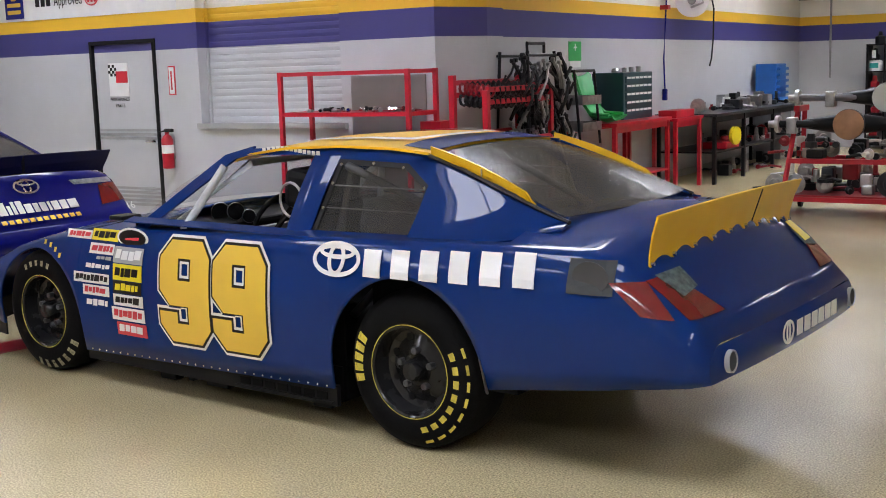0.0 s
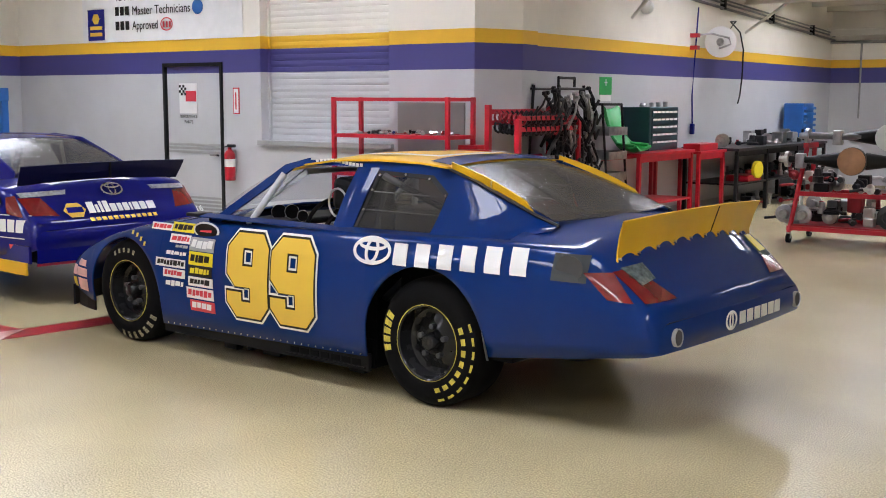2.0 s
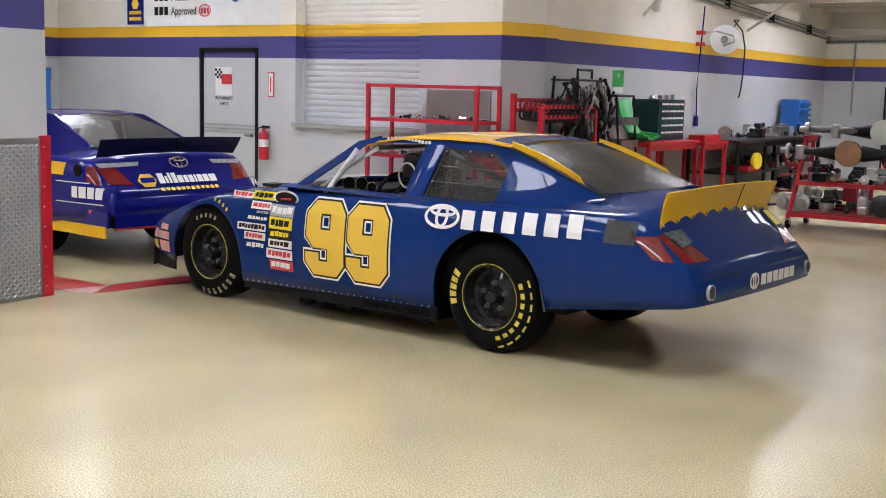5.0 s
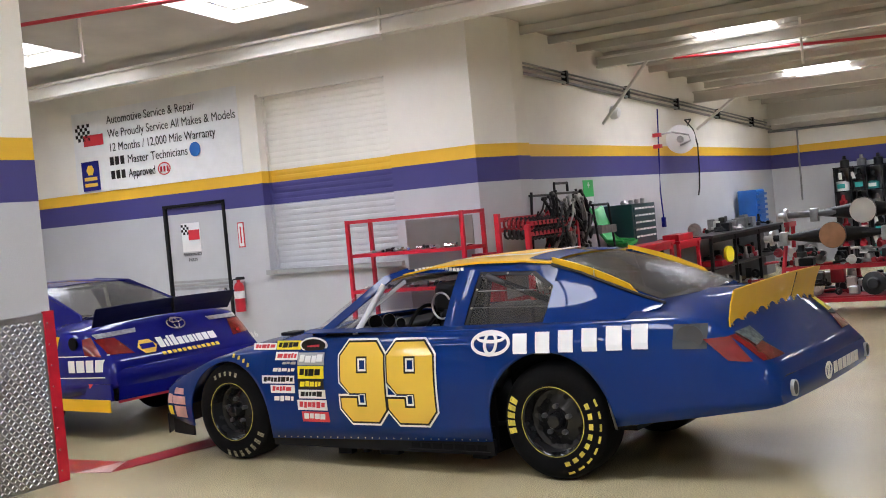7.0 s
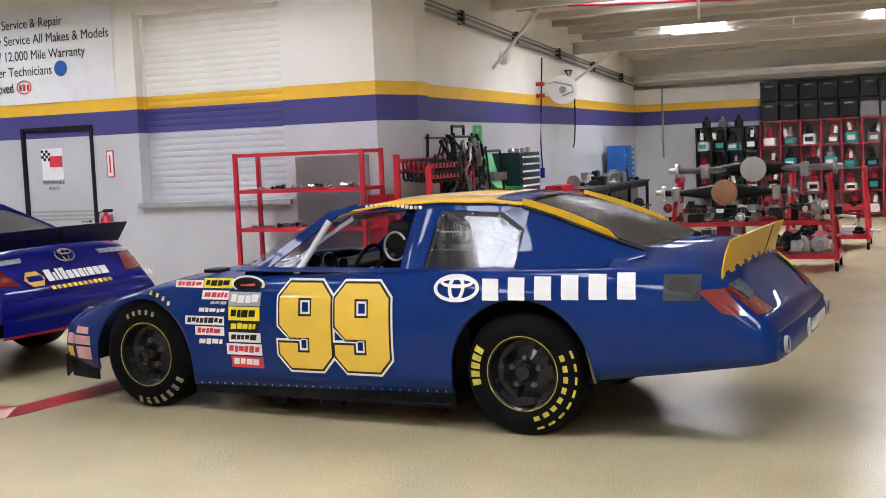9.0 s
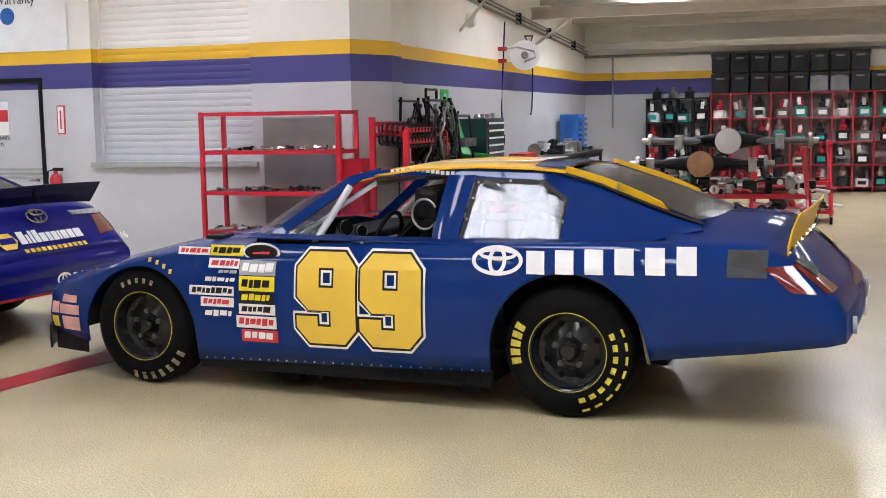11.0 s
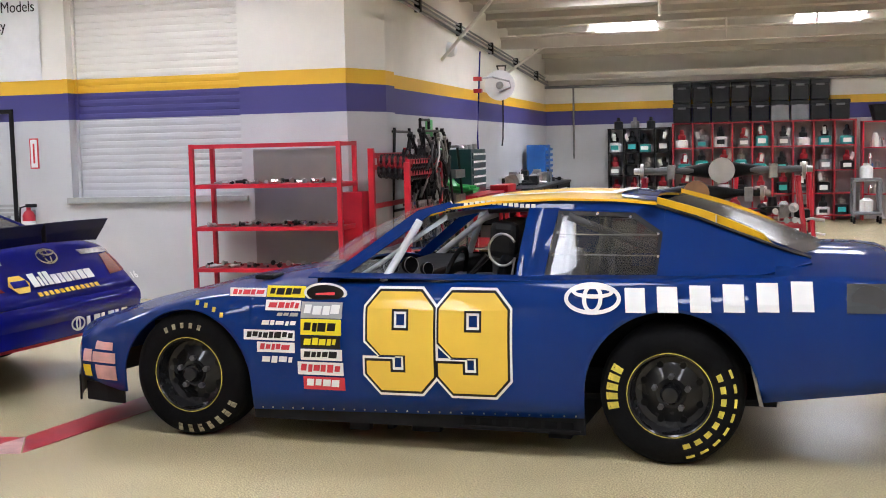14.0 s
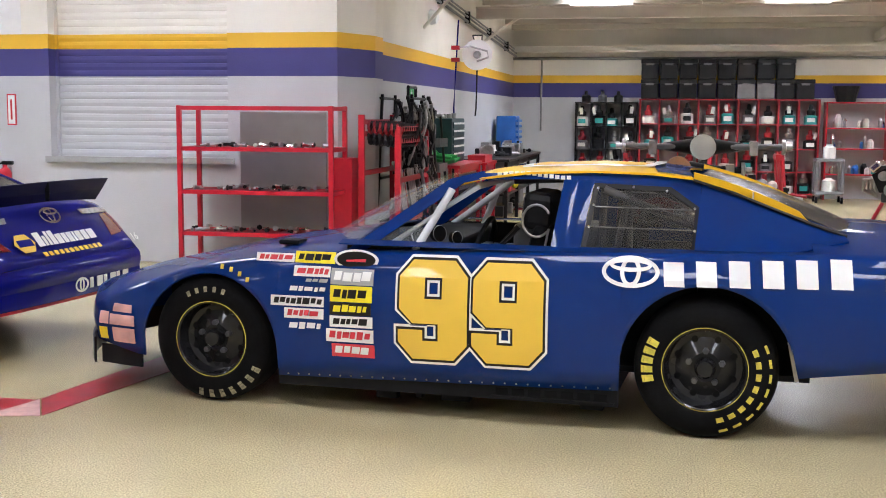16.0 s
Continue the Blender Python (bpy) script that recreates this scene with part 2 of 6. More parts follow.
def grid(bm, rows, keep=None):
    vs = [[bm.verts.new(p) for p in row] for row in rows]
    for i in range(len(vs) - 1):
        for j in range(len(vs[0]) - 1):
            if keep is None or keep(i, j):
                bm.faces.new((vs[i][j], vs[i][j + 1], vs[i + 1][j + 1], vs[i + 1][j]))
    return bm


def thick(bm, t):
    bmesh.ops.recalc_face_normals(bm, faces=bm.faces)
    bmesh.ops.solidify(bm, geom=list(bm.faces), thickness=t)
    return bm


def words(name, text, size, material, parent, m, label="", width=0.0, align="LEFT", extrude=0.001):
    """Lettering in the built-in font, as a mesh that stands in the xz plane and faces -y before m."""
    cu = bpy.data.curves.new(name, "FONT")
    cu.body, cu.size, cu.align_x, cu.extrude = text, size, align, extrude
    tmp = new(name, cu)
    bpy.context.view_layer.update()
    me = bpy.data.meshes.new_from_object(tmp.evaluated_get(bpy.context.evaluated_depsgraph_get()))
    bpy.data.objects.remove(tmp)
    bpy.data.curves.remove(cu)
    me.transform(pose(0, 0, 0, 90))
    if width:
        xs = [v.co.x for v in me.vertices]
        me.transform(Matrix.Diagonal((width / (max(xs) - min(xs)), 1, 1, 1)))
    bm = bmesh.new()
    bm.from_mesh(me)
    bpy.data.meshes.remove(me)
    todo, glyphs = set(bm.verts), []
    while todo:
        stack, isle = [todo.pop()], []
        while stack:
            v = stack.pop()
            isle.append(v)
            for e in v.link_edges:
                w = e.other_vert(v)
                if w in todo:
                    todo.remove(w)
                    stack.append(w)
        glyphs.append((min(v.co.x for v in isle), max(v.co.x for v in isle), isle))
    glyphs.sort(key=lambda g: g[0])
    merged = []
    for a, b, isle in glyphs:
        if merged and a < merged[-1][1] - 0.25 * (b - a):
            merged[-1] = (merged[-1][0], max(b, merged[-1][1]), merged[-1][2] + isle)
        else:
            merged.append((a, b, isle))
    for _, _, isle in merged:
        index = {v: i for i, v in enumerate(isle)}
        faces = {f for v in isle for f in v.link_faces}
        gl = bpy.data.meshes.new(name)
        gl.from_pydata([v.co[:] for v in isle], [], [[index[v] for v in f.verts] for f in faces])
        gl.materials.append(material)
        ob = new(name, gl)
        ob.parent = parent
        ob.matrix_basis = m
        if label:
            tagged(ob, label)
    bm.free()


# ---- the hall ----
XW, YD, YF = -3.49, 5.84, 18.4          # side wall, door wall, far wall
XL, XR, YB = -11.9, 9.5, -12.0          # walls out of view close the hall


def roof_z(y):
    return 4.43 - 0.075 * min(y, 6.8) - 0.042 * max(y - 6.8, 0)


b = B(XL - 0.3, XR + 0.3, YB - 0.3, YF + 0.3, -0.2, 0.0)
floor_ob = solo("floor", b, FLOOR, "glossy tan epoxy garage floor with fine flakes", "floor", "structure")

# office block wall with an opening for the roller shutter and one for the door
SH = (-6.82, -4.80, 1.13, 3.42)          # shutter opening x0 x1 z0 z1
DR = (-8.69, -7.55, 0.0, 2.13)
b = bmesh.new()
TOPZ = 4.05
box(b, XL, DR[0], YD, YD + 0.25, 0, TOPZ)
box(b, DR[0], DR[1], YD, YD + 0.25, DR[3], TOPZ)
box(b, DR[1], SH[0], YD, YD + 0.25, 0, TOPZ)
box(b, SH[0], SH[1], YD, YD + 0.25, 0, SH[2])
box(b, SH[0], SH[1], YD, YD + 0.25, SH[3], TOPZ)
box(b, SH[1], -3.60, YD, YD + 0.25, 0, TOPZ)
solo("wall_south", b, WALL, "painted block wall, grey with violet and yellow bands", "wall", "structure")
b = B(-6.88, -6.82, YD - 0.05, YD, 1.13, 3.45)
solo("trim", b, WALL, "painted jamb strip beside the shutter", "trim", "structure")
# unseen backing, added to keep sky light out of the two openings
solo("office_backing", B(-9.2, -4.2, YD + 0.6, YD + 0.7, 0, 3.9), WALL, "unseen plain wall added behind the shutter and door", "wall", "structure")

b = bmesh.new()
box(b, XW - 0.25, XW, 6.8, YF, 0, TOPZ)
solo("wall_west", b, WALL, "painted side wall, grey with violet and yellow bands", "wall", "structure")
b = slab(bmesh.new(), [(-3.60, YD, 0), (-3.36, 6.47, 0), (-3.36, 6.8, 0), (-3.60, 6.8, 0)], (0, 0, TOPZ))
solo("pilaster", b, WALL, "shallow painted pilaster on the wall corner", "pilaster", "structure")
solo("wall_north", B(XW - 0.25, XR, YF, YF + 0.25, 0, 4.2), WALL, "far painted wall behind the shelving", "wall", "structure")
solo("wall_far_left", B(XL - 0.25, XL, YB, YD + 0.25, 0, 5.6), WALL, "painted wall with violet and yellow bands", "wall", "structure")
solo("wall_east", B(XR, XR + 0.25, YB, YF + 0.25, 0, 5.6), WALL, "painted wall out of view", "wall", "structure")
solo("wall_back", B(XL, XR, YB - 0.25, YB, 0, 5.6), WALL, "painted wall out of view", "wall", "structure")
solo("baseboard", B(XW, XW + 0.012, 6.76, YF, 0, 0.1), CONC, "grey skirting along the side wall", "baseboard", "structure")

# roof deck with openings for the skylights
SKX = (-8.9, -5.3, -1.5, 1.85, 5.2)
SKY_ROWS = (-8.5, -2.5, 3.35, 10.3, 14.8)
SW, SL = 0.55, 1.05
SHUT = ((1.85, 3.35), (5.2, 3.35))      # bays with solid deck
xs = sorted([XL - 0.3, XR + 0.3] + [x + s for x in SKX for s in (-SW, SW)])
ys = sorted([YB - 0.3, 6.0, YF + 0.3] + [y + s for y in SKY_ROWS for s in (-SL, SL)])
b = bmesh.new()
for i in range(len(xs) - 1):
    for j in range(len(ys) - 1):
        cx, cy = (xs[i] + xs[i + 1]) / 2, (ys[j] + ys[j + 1]) / 2
        if any(abs(cx - x) < SW and abs(cy - y) < SL and (x, y) not in SHUT for x in SKX for y in SKY_ROWS):
            continue
        vv = [b.verts.new((x, y, roof_z(y) + dz)) for dz in (0, 0.22) for x, y in ((xs[i], ys[j]), (xs[i + 1], ys[j]), (xs[i + 1], ys[j + 1]), (xs[i], ys[j + 1]))]
        for f in ((0, 3, 2, 1), (4, 5, 6, 7), (0, 1, 5, 4), (1, 2, 6, 5), (2, 3, 7, 6), (3, 0, 4, 7)):
            b.faces.new([vv[k] for k in f])
solo("ceiling", b, CEIL, "painted roof deck with skylight openings", "ceiling", "structure")
first = None
for x in SKX:
    for y in SKY_ROWS:
        if (x, y) in SHUT:
            continue
        m = pose(x, y, roof_z(y) + 0.2, -4.3 if y < 6 else -2.4)
        if first is None:
            first = thing("skylight", m, "bright translucent daylight panel set in the roof", "skylight", "skylights in the roof")
            part("pane", B(-SW, SW, -SL, SL, 0, 0.01), PANE, first)
            fr = bmesh.new()
            for q in ((-SW, -SW + 0.03, -SL, SL), (SW - 0.03, SW, -SL, SL), (-SW, SW, -SL, -SL + 0.03), (-SW, SW, SL - 0.03, SL), (-0.015, 0.015, -SL, SL)):
                box(fr, *q, -0.035, -0.004)
            part("curb_frame", fr, BEAM, first)
        else:
            copy_thing(first, m)

# roof beams
for y, z, h, w in ((5.0, 3.76, 0.20, 0.18), (-4.0, 4.0, 0.2, 0.14), (9.5, 3.55, 0.16, 0.14), (13.7, 3.21, 0.20, 0.16), (18.1, 2.90, 0.14, 0.12)):
    x0 = XL if y < YD else XW
    b = B(x0, XR, y - w / 2, y + w / 2, z, z + 0.03)
    box(b, x0, XR, y - 0.012, y + 0.012, z + 0.03, z + h - 0.03)
    box(b, x0, XR, y - w / 2, y + w / 2, z + h - 0.03, z + h)
    solo("roof_beam", b, BEAM, "white painted steel roof beam", "beam", "structure")
for y in np.arange(6.95, 18.2, 0.92):
    y = float(y)
    b = slab(bmesh.new(), [(XW, y, roof_z(y) - 0.10), (XW, y + 0.07, roof_z(y) - 0.10), (XW, y + 0.07, roof_z(y) - 0.006), (XW, y, roof_z(y) - 0.002)], (XR - XW, 0, 0))
    solo("roof_purlin", b, CEIL, "painted timber roof purlin", "purlin", "structure")
for x in (3.6, 8.9):
    b = slab(bmesh.new(), [(x, 6.9, roof_z(6.9) - 0.34), (x, 18.3, roof_z(18.3) - 0.34), (x, 18.3, roof_z(18.3) - 0.18), (x, 6.9, roof_z(6.9) - 0.18)], (0.14, 0, 0))
    solo("roof_girder", b, BEAM, "white painted girder under the purlins", "girder", "structure")


# ---- race cars: x points to the tail, y to the car's right, origin on the floor under the rear axle ----
BX = (-3.42, -3.2, -2.9, -2.65, -2.2, -1.8, -0.4, 0.4, 0.95, 1.03, 1.17, 1.29, 1.37)
HALF = (0.80, 0.86, 0.90, 0.91, 0.91, 0.91, 0.915, 0.915, 0.89, 0.87, 0.85, 0.83, 0.81)
BELT = (0.50, 0.60, 0.715, 0.775, 0.835, 0.868, 0.915, 0.935, 0.935, 0.905, 0.80, 0.69, 0.61)
CROWN = (0.56, 0.67, 0.775, 0.835, 0.905, 0.96, 1.0, 1.045, 1.035, 1.0, 0.845, 0.705, 0.62)
ARCHES = ((-2.67, 0.315, 0.41), (0.005, 0.355, 0.42))


def half(x):
    return float(np.interp(x, BX, HALF))


def low(x):
    return float(np.interp(x, (-3.42, -3.12, -2.3, -0.43, 0.43, 1.29, 1.37), (0.30, 0.24, 0.185, 0.225, 0.345, 0.45, 0.47)))


def side_y(x, z):
    """The flank's y (left side) at that x and height."""
    b, t = low(x), float(np.interp(x, BX, BELT))
    k = min(max((z - b) / max(t - b, 0.05), 0), 1.1)
    return -(half(x) - 0.025 + 0.04 * math.sin(math.pi * min(0.12 + 0.86 * k, 1.0)) - max(k - 0.8, 0) * 0.12)


def bend(x, y):
    u = 1 - min(abs(y) / half(x), 1) ** 2
    return x - 0.30 * min(max((-2.9 - x) / 0.5, 0), 1) * u + 0.03 * min(max((x - 0.85) / 0.5, 0), 1) * u


def section(x, zb):
    t, c, w = float(np.interp(x, BX, BELT)), float(np.interp(x, BX, CROWN)), half(x)
    zb = min(zb, t - 0.03)
    pts = []
    for k in (0, 0.15, 0.35, 0.55, 0.75, 0.9, 1.0):
        z = zb + (t - 0.015 - zb) * k
        pts.append((side_y(x, z), z))
    ys = pts[-1][0]
    pts += [(ys + 0.02, t + 0.002), (ys + 0.07, t + 0.012), (ys + 0.18, t + 0.30 * (c - t) + 0.008), (ys * 0.5, t + 0.80 * (c - t)), (0.0, c)]
    full = pts + [(-y, z) for y, z in pts[-2::-1]]
    return [(bend(x, y), y, z) for y, z in full]


def car_shell():
    st = []
    for x in np.linspace(-3.42, 1.37, 50):
        if all(abs(x - cx) > r for cx, _, r in ARCHES):
            st.append((float(x), low(float(x))))
    for x in (1.03, 1.17, 1.29):
        st.append((x, low(x)))
    for cx, cz, r in ARCHES:
        st += [(cx - r - 0.003, low(cx - r)), (cx + r + 0.003, low(cx + r))]
        for a in np.linspace(0, 180, 25):
            x = cx - r * math.cos(radians(a))
            st.append((x, max(cz + r * math.sin(radians(a)), low(x))))
    st.sort()
    n = 23
    cabin = lambda x: -1.93 < x < 0.52
    b = bmesh.new()
    rows = [section(x, zb) for x, zb in st]
    grid(b, rows, lambda i, j: not (cabin(st[i][0]) and cabin(st[i + 1][0]) and 8 <= j <= n - 10))
    return b


def fascia(x, top_trim, n=17, m=5):
    """The closing face of the nose or the tail."""
    rows = []
    w, t, c, lo = half(x), float(np.interp(x, BX, BELT)), float(np.interp(x, BX, CROWN)), low(x)
    for k in range(m + 1):
        row = []
        for i in range(n + 1):
            u = -1 + 2 * i / n
            top = t + (c - t) * (1 - abs(u) ** 3) - top_trim
            s = k / m
            y = u * (abs(side_y(x, lo + (top - lo) * s)) - 0.004)
            out = 0.03 * math.sin(math.pi * s) * (1 if x > 0 else -1) * (1 - abs(u) ** 8)
            row.append((bend(x, y) + out, y, lo + (top - lo) * s))
        rows.append(row)
    return grid(bmesh.new(), rows)


ROOF = ((-1.34, 1.242, 1.226), (-1.2, 1.287, 1.266), (-0.95, 1.325, 1.300), (-0.6, 1.341, 1.314), (-0.3, 1.330, 1.305), (-0.1, 1.306, 1.284))   # x, crown, edge


def roof_at(x, y):
    """The roof skin's height."""
    z, e = (float(np.interp(x, [r[0] for r in ROOF], [r[k] for r in ROOF])) for k in (1, 2))
    u = y / (0.60 - 0.09 * max(x + 0.72, 0))
    return e + (z - e) * (1 - u * u)


def gh(x, z):
    """The greenhouse side's y (left) at that height."""
    k = (z - 0.88) / 0.4
    return -(0.80 - 0.20 * k - 0.03 * max(k - 0.6, 0) - 0.10 * max(x + 0.72, 0))


def gh_plate(poly, t=0.02, inset=0.0):
    pts = [(x, gh(x, z) + inset, z) for x, z in poly]
    return slab(bmesh.new(), pts, (0, t, 0))


def tail_x(y, z):
    """Where the sloping tail skin lies at that width and height."""
    xs = np.linspace(0.98, 1.37, 27)
    hs = []
    for x in xs:
        top = section(float(x), low(float(x)))[5:12]
        hs.append(float(np.interp(-abs(y), [p[1] for p in top], [p[2] for p in top])))
    return float(np.interp(-z, [-h for h in hs], xs))


def tail_patch(quad, lift=0.005, t=0.003, n=6):
    """A thin piece on the tail skin between four (y, z) corners, in order round it."""
    (ya, za), (yb, zb), (yc, zc), (yd, zd) = quad
    rows = []
    for i in range(n + 1):
        v, row = i / n, []
        for j in range(n + 1):
            u = j / n
            y = (ya * (1 - u) + yb * u) * (1 - v) + (yd * (1 - u) + yc * u) * v
            z = (za * (1 - u) + zb * u) * (1 - v) + (zd * (1 - u) + zc * u) * v
            x = tail_x(y, z)
            row.append((bend(x, y) + lift, y, z + lift))
        rows.append(row)
    return thick(grid(bmesh.new(), rows), t)


def flank_patch(quad, lift=0.006, n=6):
    (xa, za), (xb, zb), (xc, zc), (xd, zd) = quad
    rows = []
    for i in range(n + 1):
        v, row = i / n, []
        for j in range(n + 1):
            u = j / n
            x = (xa * (1 - u) + xb * u) * (1 - v) + (xd * (1 - u) + xc * u) * v
            z = (za * (1 - u) + zb * u) * (1 - v) + (zd * (1 - u) + zc * u) * v
            row.append((x, side_y(x, z) - lift, z))
        rows.append(row)
    return thick(grid(bmesh.new(), rows), 0.003)


def mirrored(b):
    bmesh.ops.transform(b, matrix=Matrix.Diagonal((1, -1, 1, 1)), verts=b.verts)
    return b


def decal(poly, lift=0.006, t=0.002):
    """A thin vinyl piece on the left flank, from (x, z) corners."""
    return slab(bmesh.new(), [(x, side_y(x, z) - lift, z) for x, z in poly], (0, -t, 0))


def scan_decal(polys, lift):
    """Vinyl cut to even-odd outlines, laid on the left flank in thin rows."""
    zs = sorted({round(z, 5) for p in polys for _, z in p})
    levels = []
    for a, b in zip(zs, zs[1:]):
        n = max(int((b - a) / 0.03), 1)
        levels += [a + (b - a) * i / n for i in range(n)]
    levels.append(zs[-1])

    def cuts(z):
        out = []
        for p in polys:
            for (xa, za), (xb, zb) in zip(p, p[1:] + p[:1]):
                if (za > z) != (zb > z):
                    out.append(xa + (xb - xa) * (z - za) / (zb - za))
        return sorted(out)
    bm = bmesh.new()
    for a, b in zip(levels, levels[1:]):
        ca, cb = cuts(a + 1e-5), cuts(b - 1e-5)
        if len(ca) != len(cb):
            continue
        for i in range(0, len(ca) - 1, 2):
            n = max(int(max(ca[i + 1] - ca[i], cb[i + 1] - cb[i]) / 0.08), 1)
            for k in range(n):
                u, v = k / n, (k + 1) / n
                q = [(ca[i] + (ca[i + 1] - ca[i]) * u, a), (ca[i] + (ca[i + 1] - ca[i]) * v, a), (cb[i] + (cb[i + 1] - cb[i]) * v, b), (cb[i] + (cb[i + 1] - cb[i]) * u, b)]
                bm.faces.new([bm.verts.new((x, side_y(x, z) - lift, z)) for x, z in q])
    bmesh.ops.remove_doubles(bm, verts=bm.verts, dist=0.0003)
    return bm


def patch(x0, x1, z0, z1, lift=0.006, n=6, shear=0.0):
    rows = []
    for k in range(5):
        z = z0 + (z1 - z0) * k / 4
        rows.append([(x + shear * k / 4, side_y(x, z) - lift, z) for x in np.linspace(x0, x1, n)])
    return thick(grid(bmesh.new(), rows), 0.002)


def loop_band(cx, cz, rx, rz, w, y_of, n=36, a0=0, a1=360, t=0.003):
    """An elliptic band in the xz plane."""
    rows = [[], []]
    for i in range(n + 1):
        a = radians(a0 + (a1 - a0) * i / n)
        for k, d in ((0, 0), (1, w)):
            x, z = cx + (rx - d) * math.cos(a), cz + (rz - d) * math.sin(a)
            rows[k].append((x, y_of(x, z), z))
    return thick(grid(bmesh.new(), rows), t)


def emblem_loops(parent, cx, cz, rx, rz, w, y_of, material):
    for q in ((cx, cz, rx, rz), (cx, cz, rx * 0.36, rz * 0.93), (cx, cz + rz * 0.42, rx * 0.74, rz * 0.42)):
        part("emblem_loop", loop_band(*q, w, y_of), material, parent)


def wheel(name, parent, x, y, side, gold_text):
    """side: -1 for the left wheels, whose face looks to -y."""
    wh = new(name)
    wh.parent = parent
    wh.location = (x, y, 0.355)
    tagged(wh, "wide racing slick on a black steel wheel")
    ax = (0, -side, 0)
    b = lathe(bmesh.new(), (0, 0, 0), ax, ((0.012, 0.205), (-0.004, 0.215), (-0.014, 0.25), (-0.008, 0.30), (0.012, 0.336), (0.035, 0.350), (0.06, 0.3545), (0.22, 0.3545), (0.245, 0.350), (0.268, 0.33), (0.28, 0.25), (0.27, 0.2)), 56, caps=False)
    part("tyre", b, RUBBER, wh, smooth=40)
    b = lathe(bmesh.new(), (0, 0, 0), ax, ((0.004, 0.212), (-0.006, 0.206), (0.0, 0.198), (0.03, 0.19), (0.075, 0.18), (0.085, 0.15), (0.07, 0.11), (0.055, 0.075), (0.06, 0.06), (0.05, 0.001)), 40, caps=False)
    part("rim", b, RIM, wh, "gloss black steel rim", smooth=35)
    b = lathe(bmesh.new(), (0, 0, 0), ax, ((-0.009, 0.2115), (-0.0095, 0.2085)), 40, caps=False)
    part("rim_stripe", thick(b, 0.002), TYREY, wh, "thin yellow ring line")
    b = lathe(bmesh.new(), (0, 0, 0), ax, ((0.06, 0.055), (0.015, 0.05), (-0.002, 0.038), (-0.006, 0.01)), 20)
    part("hub_cap", b, RIM, wh, smooth=35)
    for k in range(5):
        a = 2 * math.pi * k / 5 + 0.3
        b = lathe(bmesh.new(), (0.085 * math.cos(a), 0, 0.085 * math.sin(a)), ax, ((0.065, 0.016), (0.03, 0.016), (0.028, 0.010)), 6)
        part("lug_nut", b, CAGEDARK, wh)
    for k in range(8):
        a = 2 * math.pi * (k + 0.5) / 8
        b = lathe(bmesh.new(), (0.148 * math.cos(a), 0, 0.148 * math.sin(a)), ax, ((0.084, 0.019), (0.078, 0.018)), 10)
        part("vent_hole", b, DARK, wh)

    def block(a0, a1, r0, r1, material, nm):
        rows = [[], []]
        for i in range(4):
            a = radians(a0 + (a1 - a0) * i / 3)
            for k, r in ((0, r0), (1, r1)):
                d = float(np.interp(r, (0.215, 0.25, 0.30, 0.336), (-0.004, -0.014, -0.008, 0.012)))
                rows[k].append((r * math.cos(a), (d - 0.004) if side < 0 else (0.004 - d), r * math.sin(a)))
        part(nm, thick(grid(bmesh.new(), rows), 0.002), material, wh)

    if gold_text:
        for k in range(8):
            a = 22 - k * 13.4
            block(a - 3.9, a + 3.9, 0.247, 0.322, TYREY, "tyre_mark")
        for k in range(5):
            a = 192 - k * 9.5
            block(a - 3.4, a + 3.4, 0.255, 0.312, TYREY, "tyre_mark")
    else:
        for k in range(7):
            block(-30 - k * 12 - 3.0, -30 - k * 12 + 2.0, 0.285, 0.33, TYREG, "tyre_mark")
        for k in range(5):
            block(118 - k * 11 - 2.4, 118 - k * 11 + 1.6, 0.265, 0.295, TYREG, "tyre_mark")
    return wh


